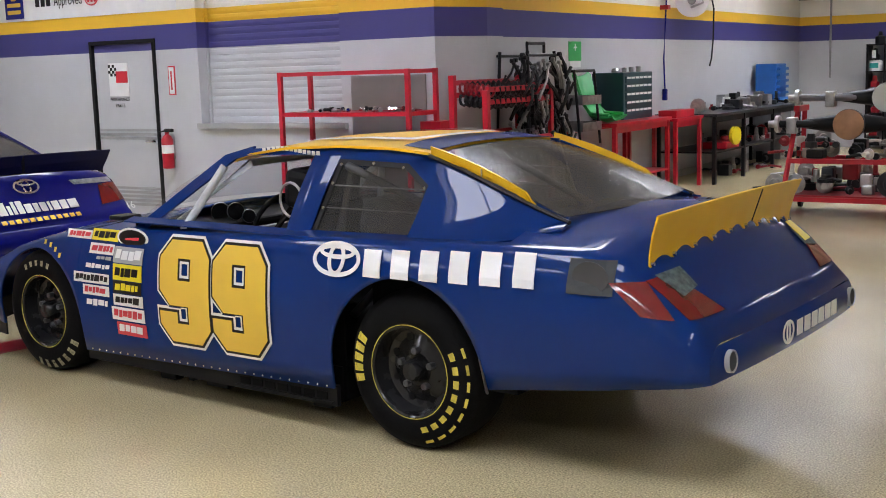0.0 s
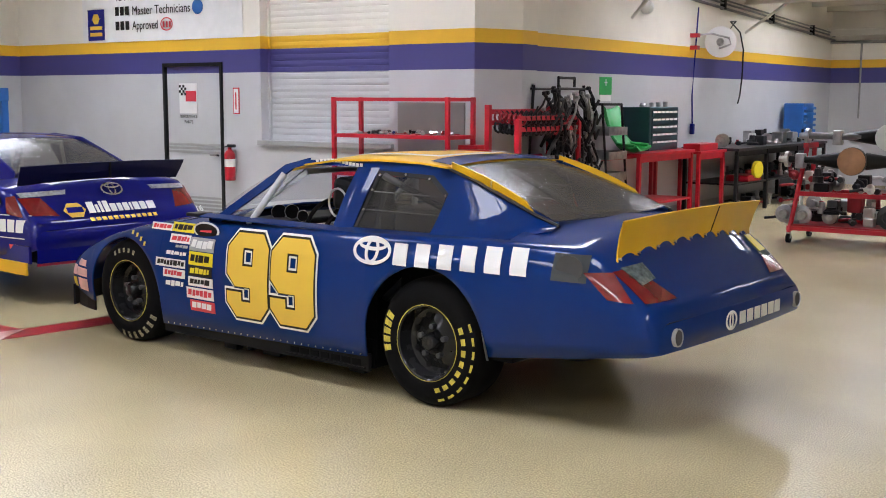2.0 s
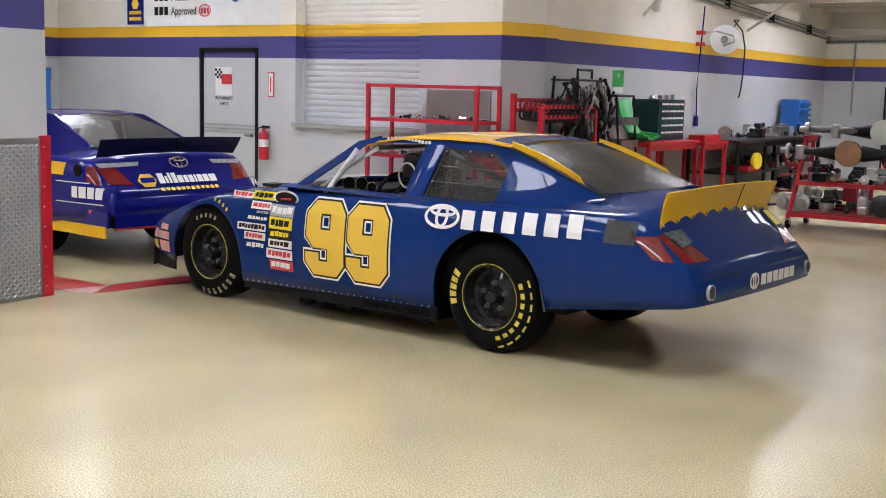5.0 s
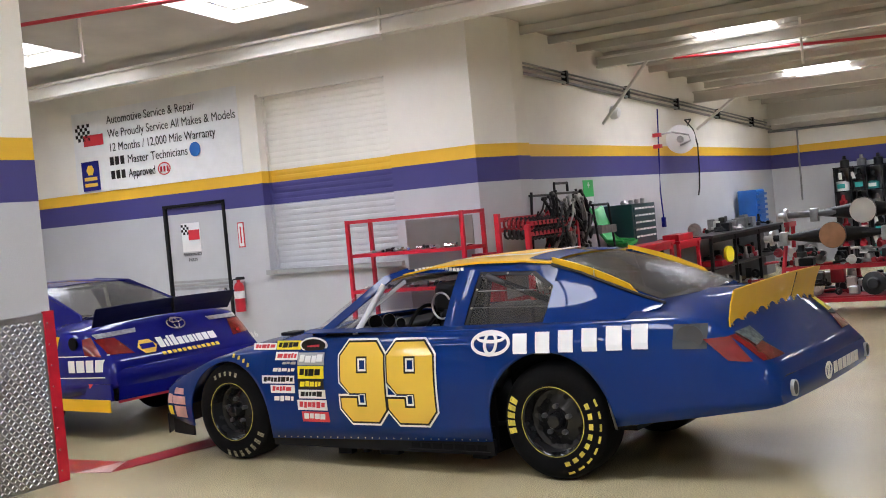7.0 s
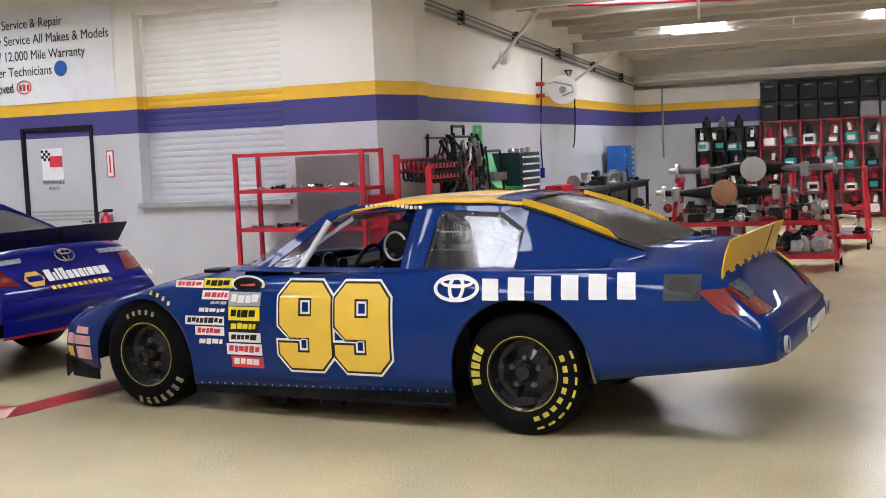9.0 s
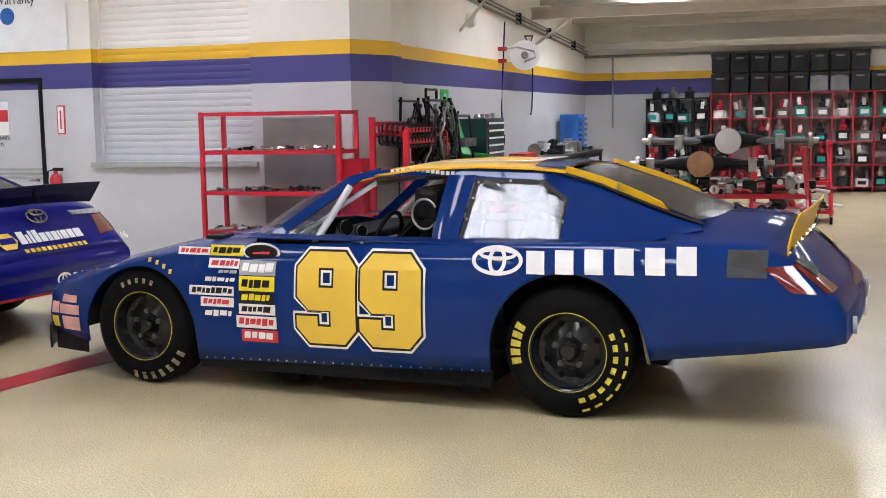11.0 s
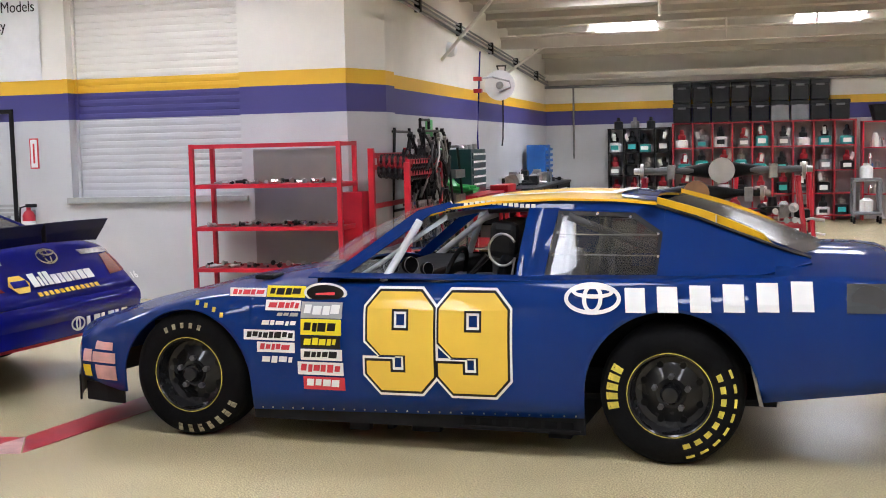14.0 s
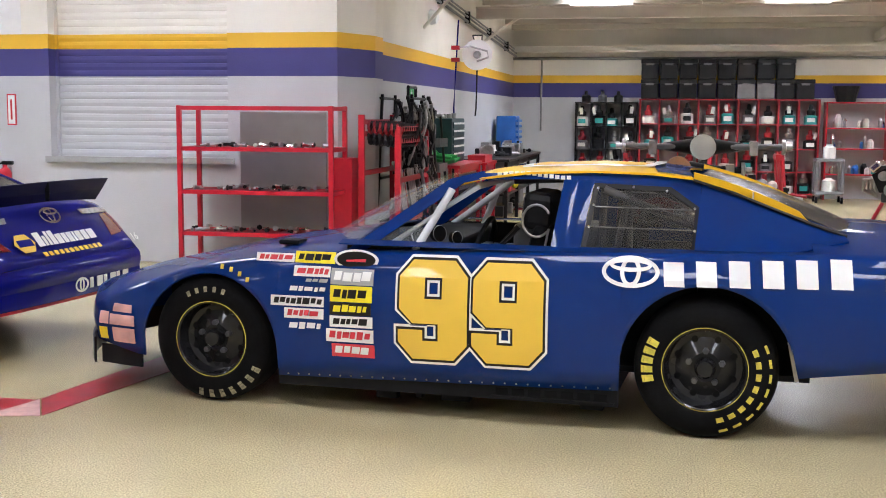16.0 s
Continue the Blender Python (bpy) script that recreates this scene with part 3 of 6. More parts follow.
def blue_racer():
    car = thing("race_car", pose(0.062, 0.868, 0, 0, 0, -4.1), "blue stock race car with gold roof, spoiler and number", "race car")
    shell = part("body", car_shell(), BLUE, car, "glossy blue painted body shell", smooth=38)
    md = shell.modifiers.new("thickness", "SOLIDIFY")
    md.thickness, md.offset = 0.012, -1
    part("front_bumper", thick(fascia(-3.42, 0.0), 0.01), BLUE, car, smooth=40)
    part("rear_bumper", thick(fascia(1.37, 0.0), 0.01), BLUE, car, smooth=40)
    # underbody, wheel houses and skirts
    part("underbody", B(-2.2, -0.46, -0.80, 0.80, 0.13, 0.30), DARK, car)
    part("firewall", B(-2.18, -2.12, -0.84, 0.84, 0.2, 0.84), DARK, car)
    part("front_chassis", B(-3.1, -2.2, -0.52, 0.52, 0.2, 0.6), DARK, car)
    part("rear_chassis", B(-0.46, 1.0, -0.56, 0.56, 0.42, 0.8), DARK, car)
    part("rear_floor", B(0.5, 1.27, -0.78, 0.78, 0.56, 0.58), DARK, car)
    for s in (-1, 1):
        part("rear_wheel_house", B(-0.44, 0.46, 0.50 * s, 0.55 * s, 0.42, 0.84), DARK, car)
        b = B(-2.26, -0.42, s * 0.86, s * 0.885, 0.135, 0.235)
        part("side_skirt", b, TRIM, car, "black lower side skirt")
        if s < 0:
            for i in range(30):
                x = -2.2 + i * 0.06
                part("rivet", lathe(bmesh.new(), (x, side_y(x, low(x) + 0.012) - 0.001, low(x) + 0.012), (0, -1, 0), ((0, 0.005), (0.003, 0.003)), 6), STEEL, car)
            for i in range(7):
                part("exhaust_slot", B(-1.05 + 0.085 * i, -0.985 + 0.085 * i, -0.892, -0.888, 0.165, 0.20), DARK, car)
            part("exhaust_cover", B(-1.08, -0.44, -0.90, -0.87, 0.15, 0.158), TRIM, car)
    for x0, x1, z0 in ((-1.72, -1.60, 0.085), (-1.50, -1.46, 0.10), (-1.36, -1.20, 0.095), (-0.62, -0.50, 0.10)):
        part("frame_bracket", B(x0, x1, -0.84, -0.78, z0, 0.15, bevel=0.006), DARK, car)
    # front splitter and brake duct
    rows = [[(bend(-3.42, y) - 0.03, y, z) for y in np.linspace(-0.80, 0.80, 15)] for z in (0.16, 0.31)]
    part("front_air_dam", thick(grid(bmesh.new(), rows), 0.012), TRIM, car, "black front air dam")
    rows = [[(x, side_y(x, 0.2) + 0.02, z) for x in (-3.42, -3.25, -3.12)] for z in (0.16, 0.27)]
    part("air_dam_side", thick(grid(bmesh.new(), rows), 0.01), TRIM, car)
    # greenhouse
    for s in (-1, 1):
        f = (lambda q: q) if s < 0 else mirrored
        part("a_pillar", f(gh_plate([(-1.90, 0.872), (-1.80, 0.872), (-1.30, 1.235), (-1.18, 1.262), (-1.20, 1.30), (-1.38, 1.255)])), BLUE, car)
        part("roof_rail", f(gh_plate([(-1.22, 1.256), (-0.76, 1.268), (-0.60, 1.25), (-0.21, 1.235), (-0.10, 1.19), (-0.06, 1.282), (-0.6, 1.309), (-1.24, 1.287)])), BLUE, car)
        rows = []
        for k in range(7):
            v = k / 6
            xa, xb, z = -0.80 + 0.04 * v, -0.65 + 0.05 * v, 0.89 + 0.375 * v
            rows.append([(xa + (xb - xa) * u, gh(xa + (xb - xa) * u, z) - 0.018 * math.sin(math.pi * u) - 0.008 * math.sin(math.pi * v), z) for u in np.linspace(0, 1, 7)])
        part("b_pillar", f(thick(grid(bmesh.new(), rows), 0.01)), BLUE, car, smooth=70)
        lo_e, hi_e = ((-0.075, 0.90), (0.20, 0.91), (0.45, 0.945), (0.66, 0.995)), ((-0.055, 1.275), (0.20, 1.19), (0.42, 1.105), (0.63, 1.03))
        rows = []
        for k in range(11):
            u = k / 10
            xl, zl = np.interp(u, (0, 0.35, 0.7, 1), [p[0] for p in lo_e]), np.interp(u, (0, 0.35, 0.7, 1), [p[1] for p in lo_e])
            xh, zh = np.interp(u, (0, 0.35, 0.7, 1), [p[0] for p in hi_e]), np.interp(u, (0, 0.35, 0.7, 1), [p[1] for p in hi_e])
            row = []
            for j in range(8):
                v = j / 7
                x, z = xl + (xh - xl) * v, zl + (zh - zl) * v
                row.append((float(x), float(gh(x, z) - 0.07 * (1 - v) ** 3 - 0.012 * math.sin(math.pi * v) + 0.03 * u * u * v), float(z)))
            rows.append(row)
        part("c_pillar", f(thick(grid(bmesh.new(), rows), 0.01)), BLUE, car, smooth=60)
        part("window_corner", f(gh_plate([(-0.21, 1.235), (-0.06, 1.135), (-0.06, 1.27), (-0.15, 1.27)])), BLUE, car)
        rows = [[(x, s * -side_y(x, 0.93) * k + s * -gh(x, 0.93) * (1 - k), 0.93 - 0.018 * k + 0.03 * max(x, 0) * (1 - k)) for x in np.linspace(-1.93, 0.62, 14)] for k in (0.0, 0.35, 0.7, 0.94)]
        part("belt_panel", thick(grid(bmesh.new(), rows), 0.006), BLUE, car, smooth=60)
        rows = [[(x, s * 0.79, z) for x in np.linspace(-1.9, -0.44, 6)] for z in (0.15, 0.9)]
        part("inner_door_panel", thick(grid(bmesh.new(), rows), 0.006), DARK, car)
        q = part("quarter_window", f(gh_plate([(-0.645, 0.905), (-0.60, 1.25), (-0.21, 1.235), (-0.06, 1.135), (-0.07, 0.905)], 0.004, 0.008)), SIDEGLASS, car, "scratched clear plastic quarter window")
        outer = [(-0.645, 0.905), (-0.60, 1.25), (-0.40, 1.243), (-0.21, 1.235), (-0.06, 1.135), (-0.07, 0.905)]
        inner = [(-0.618, 0.928), (-0.578, 1.226), (-0.40, 1.220), (-0.222, 1.212), (-0.084, 1.122), (-0.093, 0.928)]
        rows = [[(x, gh(x, z) + 0.002, z) for x, z in p + p[:1]] for p in (outer, inner)]
        part("window_frame", f(thick(grid(bmesh.new(), rows), 0.005)), BLACK, q, "black bolted window frame")
        for z in (1.03, 1.13):
            part("stay_wire", f(R((-0.61, gh(-0.61, z) + 0.02, z), (-0.08, gh(-0.08, z) + 0.02, z - 0.01), 0.004, seg=6)), STEEL, q)
        if s < 0:
            for x, z in ((-0.62, 0.92), (-0.61, 1.03), (-0.595, 1.14), (-0.58, 1.225), (-0.40, 1.232), (-0.23, 1.215), (-0.085, 1.13), (-0.08, 1.02), (-0.09, 0.92), (-0.27, 0.915), (-0.45, 0.912)):
                part("bolt", lathe(bmesh.new(), (x, gh(x, z) - 0.001, z), (0, -1, 0), ((0, 0.009), (0.004, 0.007)), 8), CHROME, q)
        low_e, top_e = [], []
        for k in range(9):
            v = k / 8
            gx, gz = -0.10 + 0.60 * v, 1.276 - 0.222 * v + 0.012 * math.sin(math.pi * v)
            low_e.append((gx, -0.535 - 0.035 * v, gz))
            top_e.append((gx + (0.0 if k < 8 else -0.045), -0.540 - 0.035 * v, gz + 0.036 + 0.010 * math.sin(math.pi * v)))
        part("window_fin", f(thick(grid(bmesh.new(), [low_e, top_e]), 0.009)), GOLD, car, "upright gold fin along the rear window", smooth=40)
        part("fin_bracket", f(B(0.195, 0.202, -0.572, -0.562, 1.172, 1.222)), CHROME, car)
        part("window_gasket", f(tube(bmesh.new(), [(-0.10, -0.548, 1.270), (0.10, -0.565, 1.212), (0.30, -0.578, 1.135), (0.50, -0.590, 1.062), (0.655, -0.596, 1.012)], 0.010, 6)), BLACK, car)
        part("vent_window", f(gh_plate([(-1.77, 0.885), (-1.50, 0.885), (-1.46, 1.0), (-1.62, 1.0)], 0.003, 0.01)), GLASS, car, "clear plastic wing window")
        b = R((-1.52, s * 0.79, 0.88), (-1.36, s * 0.63, 1.20), 0.021, seg=12)
        part("window_brace", b, CAGE, car, "pale grey tubular window brace")
    rows = []
    for x, z, e in ROOF:
        rows.append([(x - 0.06 * (1 - u * u), (0.60 - 0.09 * max(x + 0.72, 0)) * u, e + (z - e) * (1 - u * u)) for u in np.linspace(-1, 1, 15)])
    part("roof", thick(grid(bmesh.new(), rows), 0.012), GOLD, car, "gold painted roof panel", smooth=50)
    rows = [[(x - 0.05 * (1 - (y / 0.5) ** 2), y, roof_at(x, y) + 0.004) for y in np.linspace(-0.495, 0.495, 15)] for x in (-0.285, -0.24, -0.19, -0.14, -0.098)]
    part("roof_header", thick(grid(bmesh.new(), rows), 0.002), BLUE, car, "blue band across the rear of the roof", smooth=50)
    for k, (w0, w1, mt) in enumerate(((0.42, 0.36, WHITE), (0.35, 0.345, BLACK))):
        rows = []
        for a in np.linspace(0, 360, 25):
            ca, sa = math.cos(radians(a)), math.sin(radians(a))
            q = 1 / max(abs(ca), abs(sa)) ** 0.6
            row = []
            for w in (w0, w1):
                u = sa * w * q / 0.60
                x = -0.68 + 0.95 * ca * w * q
                row.append((x, 0.60 * u, roof_at(x, 0.60 * u) + 0.010))
            rows.append(row)
        part("roof_number_outline", grid(bmesh.new(), rows), mt, car)
    rows = []
    for k in range(7):
        s = k / 6
        x, z, w = -1.97 + 0.60 * s, 0.945 + 0.31 * s + 0.03 * math.sin(math.pi * s), 0.80 - 0.20 * s
        rows.append([(x - 0.16 * (1 - u * u) + 0.12 * abs(u) ** 3 * (1 - s), w * u, z - 0.03 * u * u * (1 - s) - 0.02 * u * u * s) for u in np.linspace(-1, 1, 13)])
    part("windshield", thick(grid(bmesh.new(), rows), 0.004), GLASS, car, "clear plastic windshield", smooth=50)
    rows = []
    for k in range(7):
        s = k / 6
        x, z, w = -0.12 + 0.74 * s, 1.305 - 0.27 * s + 0.02 * math.sin(math.pi * s), 0.53 + 0.05 * s
        rows.append([(x + 0.08 * (1 - u * u), w * u, z - 0.03 * u * u * (1 - s)) for u in np.linspace(-1, 1, 13)])
    part("rear_window", thick(grid(bmesh.new(), rows), 0.005), SMOKE, car, "hazy clear plastic rear window", smooth=50)
    # spoiler with a scalloped lower edge
    rows = []
    n = 96
    for i in range(n + 1):
        u = -1 + 2 * i / n
        sc = 0.034 * abs(math.sin(math.pi * (i / n) * 9)) ** 0.8
        x0, zb, zt = 1.055 + 0.045 * (1 - u * u), 0.925 - 0.055 * u * u, 1.105 - 0.022 * u * u
        rows.append([(x0 + 0.034 - 0.1 * sc, 0.735 * u, zb + sc), (x0 + 0.036, 0.738 * u, zb + 0.055), (x0 + 0.055, 0.75 * u, (zb + zt) / 2 + 0.03), (x0 + 0.085, 0.765 * u, zt)])
    spoiler = part("spoiler", thick(grid(bmesh.new(), rows), 0.008), GOLD, car, "gold blade spoiler with a scalloped lower edge", smooth=30)
    part("blade_seam", R((1.141, 0.139, 0.955), (1.1885, 0.142, 1.098), 0.003, seg=6), BLACK, spoiler)
    for i in range(10):
        u = max(min(-1 + 2 * i / 9, 0.985), -0.985)
        part("bolt", lathe(bmesh.new(), (1.091 + 0.045 * (1 - u * u), 0.735 * u, 0.945 - 0.055 * u * u), (1, 0, 0.25), ((0, 0.011), (0.010, 0.008)), 8), CHROME, spoiler)
    # fuel flap, tail lamps, exhaust ports
    flap = part("fuel_flap", patch(0.815, 1.005, 0.785, 0.918, 0.006), FLAP, car, "matte dark grey square patch over the fuel filler")
    part("filler_disc", slab(bmesh.new(), [(0.915 + 0.078 * math.cos(a), side_y(0.915, 0.85) - 0.010, 0.852 + 0.062 * math.sin(a)) for a in np.linspace(0, 2 * math.pi, 25)[:-1]], (0, -0.003, 0)), CAGEDARK, flap)
    for s in (-1, 1):
        f = (lambda q: q) if s < 0 else mirrored
        lamp = part("tail_lamp", f(flank_patch([(0.985, 0.835), (1.115, 0.842), (1.235, 0.705), (1.115, 0.715)])), LENS_RED, car, "red tail lamp decal wrapping the corner", smooth=50)
        part("inner_red_lamp", f(tail_patch([(-0.815, 0.84), (-0.69, 0.855), (-0.54, 0.70), (-0.79, 0.70)])), LENS_RED, lamp, smooth=50)
        part("clear_lamp", f(tail_patch([(-0.765, 0.852), (-0.595, 0.862), (-0.595, 0.792), (-0.73, 0.772)], 0.009)), LENS_SMOKED, lamp, "clear reversing lamp", smooth=50)
        port = part("exhaust_port", lathe(bmesh.new(), (1.404, s * 0.70, 0.545), (1, 0, 0.05), ((-0.010, 0.044), (0.008, 0.044), (0.010, 0.040), (0.002, 0.038)), 24), GREYV, car, "round bumper port with a pale rim", smooth=40)
        part("port_mesh", lathe(bmesh.new(), (1.404, s * 0.70, 0.545), (1, 0, 0.05), ((0, 0.039), (0.005, 0.037)), 24), FLAP, port)
    part("tail_sign", tail_patch([(0.60, 0.885), (0.70, 0.88), (0.71, 0.80), (0.61, 0.80)], 0.013), YELV, car, "small yellow number sticker on the tail lamp")
    # tail brand shape
    tb = lambda y: bend(1.37, y) + 0.036
    for i in range(6):
        y0 = -0.10 + 0.088 * i
        part("tail_mark", B(tb(y0), tb(y0) + 0.003, y0, y0 + 0.066, 0.525, 0.59), WHITE, car)
    for r in ((0.062, 0.05), (0.022, 0.046)):
        bb = loop_band(0, 0, r[0], r[1], 0.012, lambda x, z: 0.0, 24)
        bmesh.ops.transform(bb, matrix=Matrix.Translation((tb(-0.2) + 0.002, -0.19, 0.558)) @ pose(0, 0, 0, 0, 0, 90), verts=bb.verts)
        part("tail_emblem", bb, WHITE, car)
    # wheels
    for x, g in ((0.0, True), (-2.67, False)):
        wheel("wheel", car, x, -0.87, -1, g)
        wheel("wheel", car, x, 0.80, 1, g)
    # flank brand shape
    sy = lambda x, z: side_y(x, z) - 0.008
    emblem_loops(car, -0.372, 0.832, 0.142, 0.078, 0.020, sy, WHITE)
    for i in range(6):
        x0 = -0.205 + 0.156 * i
        part("brand_block", patch(x0, x0 + 0.098, 0.768 + 0.004 * i, 0.886 + 0.008 * i, 0.008, 4, -0.010), WHITE, car)
    # numerals
    def numeral(ox, up=0.0):
        tr = lambda pts: [(ox + px * 0.92, 0.313 + 0.006 * px + pz) for px, pz in pts]
        def outline(g):
            k = g * 0.414
            return tr([(0.0 - g, 0.172 + g), (0.0 - g, 0.105 - k), (0.085 - k, 0.016 - g), (0.325 + k, 0.016 - g), (0.404 + g, 0.096 - k), (0.404 + g, 0.45 + k), (0.325 + k, 0.534 + g), (0.08 - k, 0.534 + g), (0.006 - g, 0.45 + k), (0.006 - g, 0.28 - k), (0.085 - k, 0.205 - g * 0.5), (0.235 - g, 0.205 - g * 0.5), (0.235 - g, 0.115 + g), (0.145 + g, 0.115 + g), (0.145 + g, 0.172 + g)])
        def hole(g):
            return tr([(0.155 + g, 0.335 + g), (0.255 - g, 0.335 + g), (0.255 - g, 0.445 - g), (0.155 + g, 0.445 - g)])
        for g, lift, mt, nm in ((0.026, 0.006, WHITE, "number_edge"), (0.013, 0.0085, BLACK, "number_outline"), (0.0, 0.011, YELLOW, "number")):
            part(nm, scan_decal([outline(g), hole(g)], lift + up), mt, car)
    numeral(-1.568)
    numeral(-1.172, 0.0012)
    # sponsor stickers as plain shapes
    S = ((-2.395, -2.17, 0.805, 0.85, WHITE, REDV), (-2.165, -1.935, 0.805, 0.865, YELV, BLACK),
         (-2.165, -1.955, 0.735, 0.79, WHITE, REDV), (-2.11, -1.955, 0.70, 0.73, None, GREYV), (-2.20, -1.96, 0.645, 0.69, None, WHITE),
         (-2.29, -1.985, 0.575, 0.63, WHITE, BLACK), (-2.21, -1.985, 0.51, 0.565, WHITE, REDV), (-2.20, -1.99, 0.44, 0.50, None, WHITE),
         (-1.95, -1.71, 0.70, 0.785, GREYV, WHITE), (-1.95, -1.715, 0.61, 0.695, YELV, BLACK), (-1.95, -1.72, 0.54, 0.605, BLACK, YELV),
         (-1.95, -1.71, 0.475, 0.535, WHITE, BLACK), (-1.97, -1.705, 0.395, 0.465, WHITE, REDV), (-1.94, -1.70, 0.315, 0.385, REDV, WHITE))
    pick = random.Random(4)
    for x0, x1, z0, z1, base, ink in S:
        host = car
        if base is not None:
            host = part("sticker", patch(x0, x1, z0, z1, 0.006, 5), base, car, "sponsor sticker")
        p0, h = x0 + 0.018, z1 - z0
        while p0 < x1 - 0.03:
            p1 = min(p0 + pick.uniform(0.018, 0.05), x1 - 0.014)
            part("sticker_bar", patch(p0, p1, z0 + pick.uniform(0.22, 0.34) * h, z1 - pick.uniform(0.14, 0.24) * h, 0.009, 2, 0.006), ink, host)
            p0 = p1 + pick.uniform(0.006, 0.011)
    q = lambda x, z: side_y(x, z) - 0.008
    part("round_sticker", slab(bmesh.new(), [(-1.815 + 0.125 * math.cos(a), side_y(-1.815, 0.83) - 0.006, 0.832 + 0.055 * math.sin(a)) for a in np.linspace(0, 2 * math.pi, 25)[:-1]], (0, -0.002, 0)), WHITE, car, "oval race series sticker")
    part("round_sticker_core", slab(bmesh.new(), [(-1.815 + 0.108 * math.cos(a), side_y(-1.815, 0.83) - 0.009, 0.832 + 0.044 * math.sin(a)) for a in np.linspace(0, 2 * math.pi, 25)[:-1]], (0, -0.002, 0)), BLACK, car)
    part("round_sticker_bar", patch(-1.87, -1.76, 0.822, 0.85, 0.0125, 4), REDV, car)
    # nose corner stickers and fender lettering as bars
    for x0, x1, z0, z1, mt in ((-3.40, -3.33, 0.40, 0.47, PALE), (-3.32, -3.14, 0.40, 0.46, PALE), (-3.40, -3.34, 0.31, 0.38, YELV), (-3.30, -3.14, 0.30, 0.385, PALE), (-3.30, -3.16, 0.475, 0.52, PALE)):
        part("nose_sticker", patch(x0, x1, z0, z1, 0.006, 3), mt, car)
    for i in range(9):
        a = radians(118 - 7.5 * i)
        x, z = -2.67 + 0.445 * math.cos(a), 0.315 + 0.455 * math.sin(a)
        if z < float(np.interp(x, BX, BELT)) - 0.01:
            part("fender_mark", patch(x - 0.010, x + 0.010, z - 0.012, z + 0.014, 0.006, 2), TYREY, car)
    for i in range(13):
        x = -1.12 + 0.031 * i
        z = 1.282 + 0.01 * math.sin(i * 0.4)
        part("roof_rail_mark", slab(bmesh.new(), [(x, gh(x, z) - 0.004, z - 0.009), (x + 0.022, gh(x, z) - 0.004, z - 0.009), (x + 0.022, gh(x, z) - 0.004, z + 0.012), (x, gh(x, z) - 0.004, z + 0.012)], (0, -0.002, 0)), WHITE, car)
    # mud flap behind the rear wheel, bonnet pins
    part("fender_lip", slab(bmesh.new(), [(0.425, -0.905, 0.33), (0.445, -0.92, 0.33), (0.40, -0.925, 0.52), (0.385, -0.91, 0.52)], (0.0, 0.01, 0)), STEEL, car)
    part("bonnet_scoop", B(-2.38, -2.26, -0.60, -0.46, 0.865, 0.89, bevel=0.008), TRIM, car)
    # cockpit
    part("dashboard", B(-1.75, -1.40, -0.70, 0.70, 0.78, 0.90, bevel=0.02), DARK, car)
    part("cabin_floor", B(-2.1, 0.5, -0.78, 0.78, 0.30, 0.33), DARK, car)
    part("rear_bulkhead", B(-0.10, -0.06, -0.60, 0.60, 0.33, 0.95), DARK, car)
    part("parcel_shelf", B(-0.05, 0.56, -0.62, 0.62, 0.90, 0.915), DARK, car)
    seat = part("seat", B(-1.4, -0.9, -0.62, -0.15, 0.33, 0.46, bevel=0.03), DARK, car, "black aluminium racing seat")
    part("seat_back", box(bmesh.new(), -0.05, 0.05, -0.62, -0.15, 0, 0.62, bevel=0.04, m=pose(-1.02, 0, 0.42, 0, 14)), DARK, seat)
    part("headrest", box(bmesh.new(), -0.10, 0.06, -0.60, -0.17, 0, 0.2, bevel=0.04, m=pose(-0.90, 0, 0.99, 0, 6)), TRIM, seat)
    tor = []
    for a in np.linspace(0, 2 * math.pi, 25):
        tor.append((-1.25 + 0.05 * math.sin(a), -0.38 + 0.18 * math.cos(a), 0.86 + 0.17 * math.sin(a)))
    sw = part("steering_wheel", tube(bmesh.new(), tor[:-1], 0.014), DARK, car, smooth=60)
    part("steering_spoke", B(-1.27, -1.23, -0.55, -0.21, 0.85, 0.88), STEEL, sw)
    for nm, pts in (("roll_hoop", [(-0.55, -0.70, 0.3), (-0.55, -0.68, 0.9), (-0.55, -0.55, 1.25), (-0.55, 0.55, 1.25), (-0.55, 0.68, 0.9), (-0.55, 0.70, 0.3)]),
                    ("front_hoop", [(-1.74, -0.70, 0.86), (-1.24, -0.56, 1.215), (-1.24, 0.56, 1.215), (-1.74, 0.70, 0.86)]),
                    ("cage_bar", [(-0.55, -0.6, 1.22), (0.35, -0.5, 0.85)]), ("cage_bar", [(-0.55, 0.6, 1.22), (0.35, 0.5, 0.85)]),
                    ("cage_bar", [(-1.15, 0.0, 1.22), (-0.55, 0.0, 1.25)]), ("cage_bar", [(-0.55, -0.6, 0.5), (-0.55, 0.6, 1.15)]),
                    ("door_bar", [(-1.7, 0.72, 0.75), (-0.55, 0.72, 0.75)]), ("door_bar", [(-1.7, -0.74, 0.75), (-0.55, -0.74, 0.75)])):
        part(nm, tube(bmesh.new(), pts, 0.021), CAGE if nm == "front_hoop" else CAGEDARK, car, smooth=60)
    loop = [(-0.90 + 0.075 * math.cos(a), -0.63, 1.045 + 0.085 * math.sin(a)) for a in np.linspace(0.5, 2 * math.pi - 0.5, 20)]
    part("head_ring", tube(bmesh.new(), [(-0.86, -0.63, 0.86)] + loop[::-1], 0.007, 7), STEEL, seat, "bare steel tubular head surround", smooth=60)
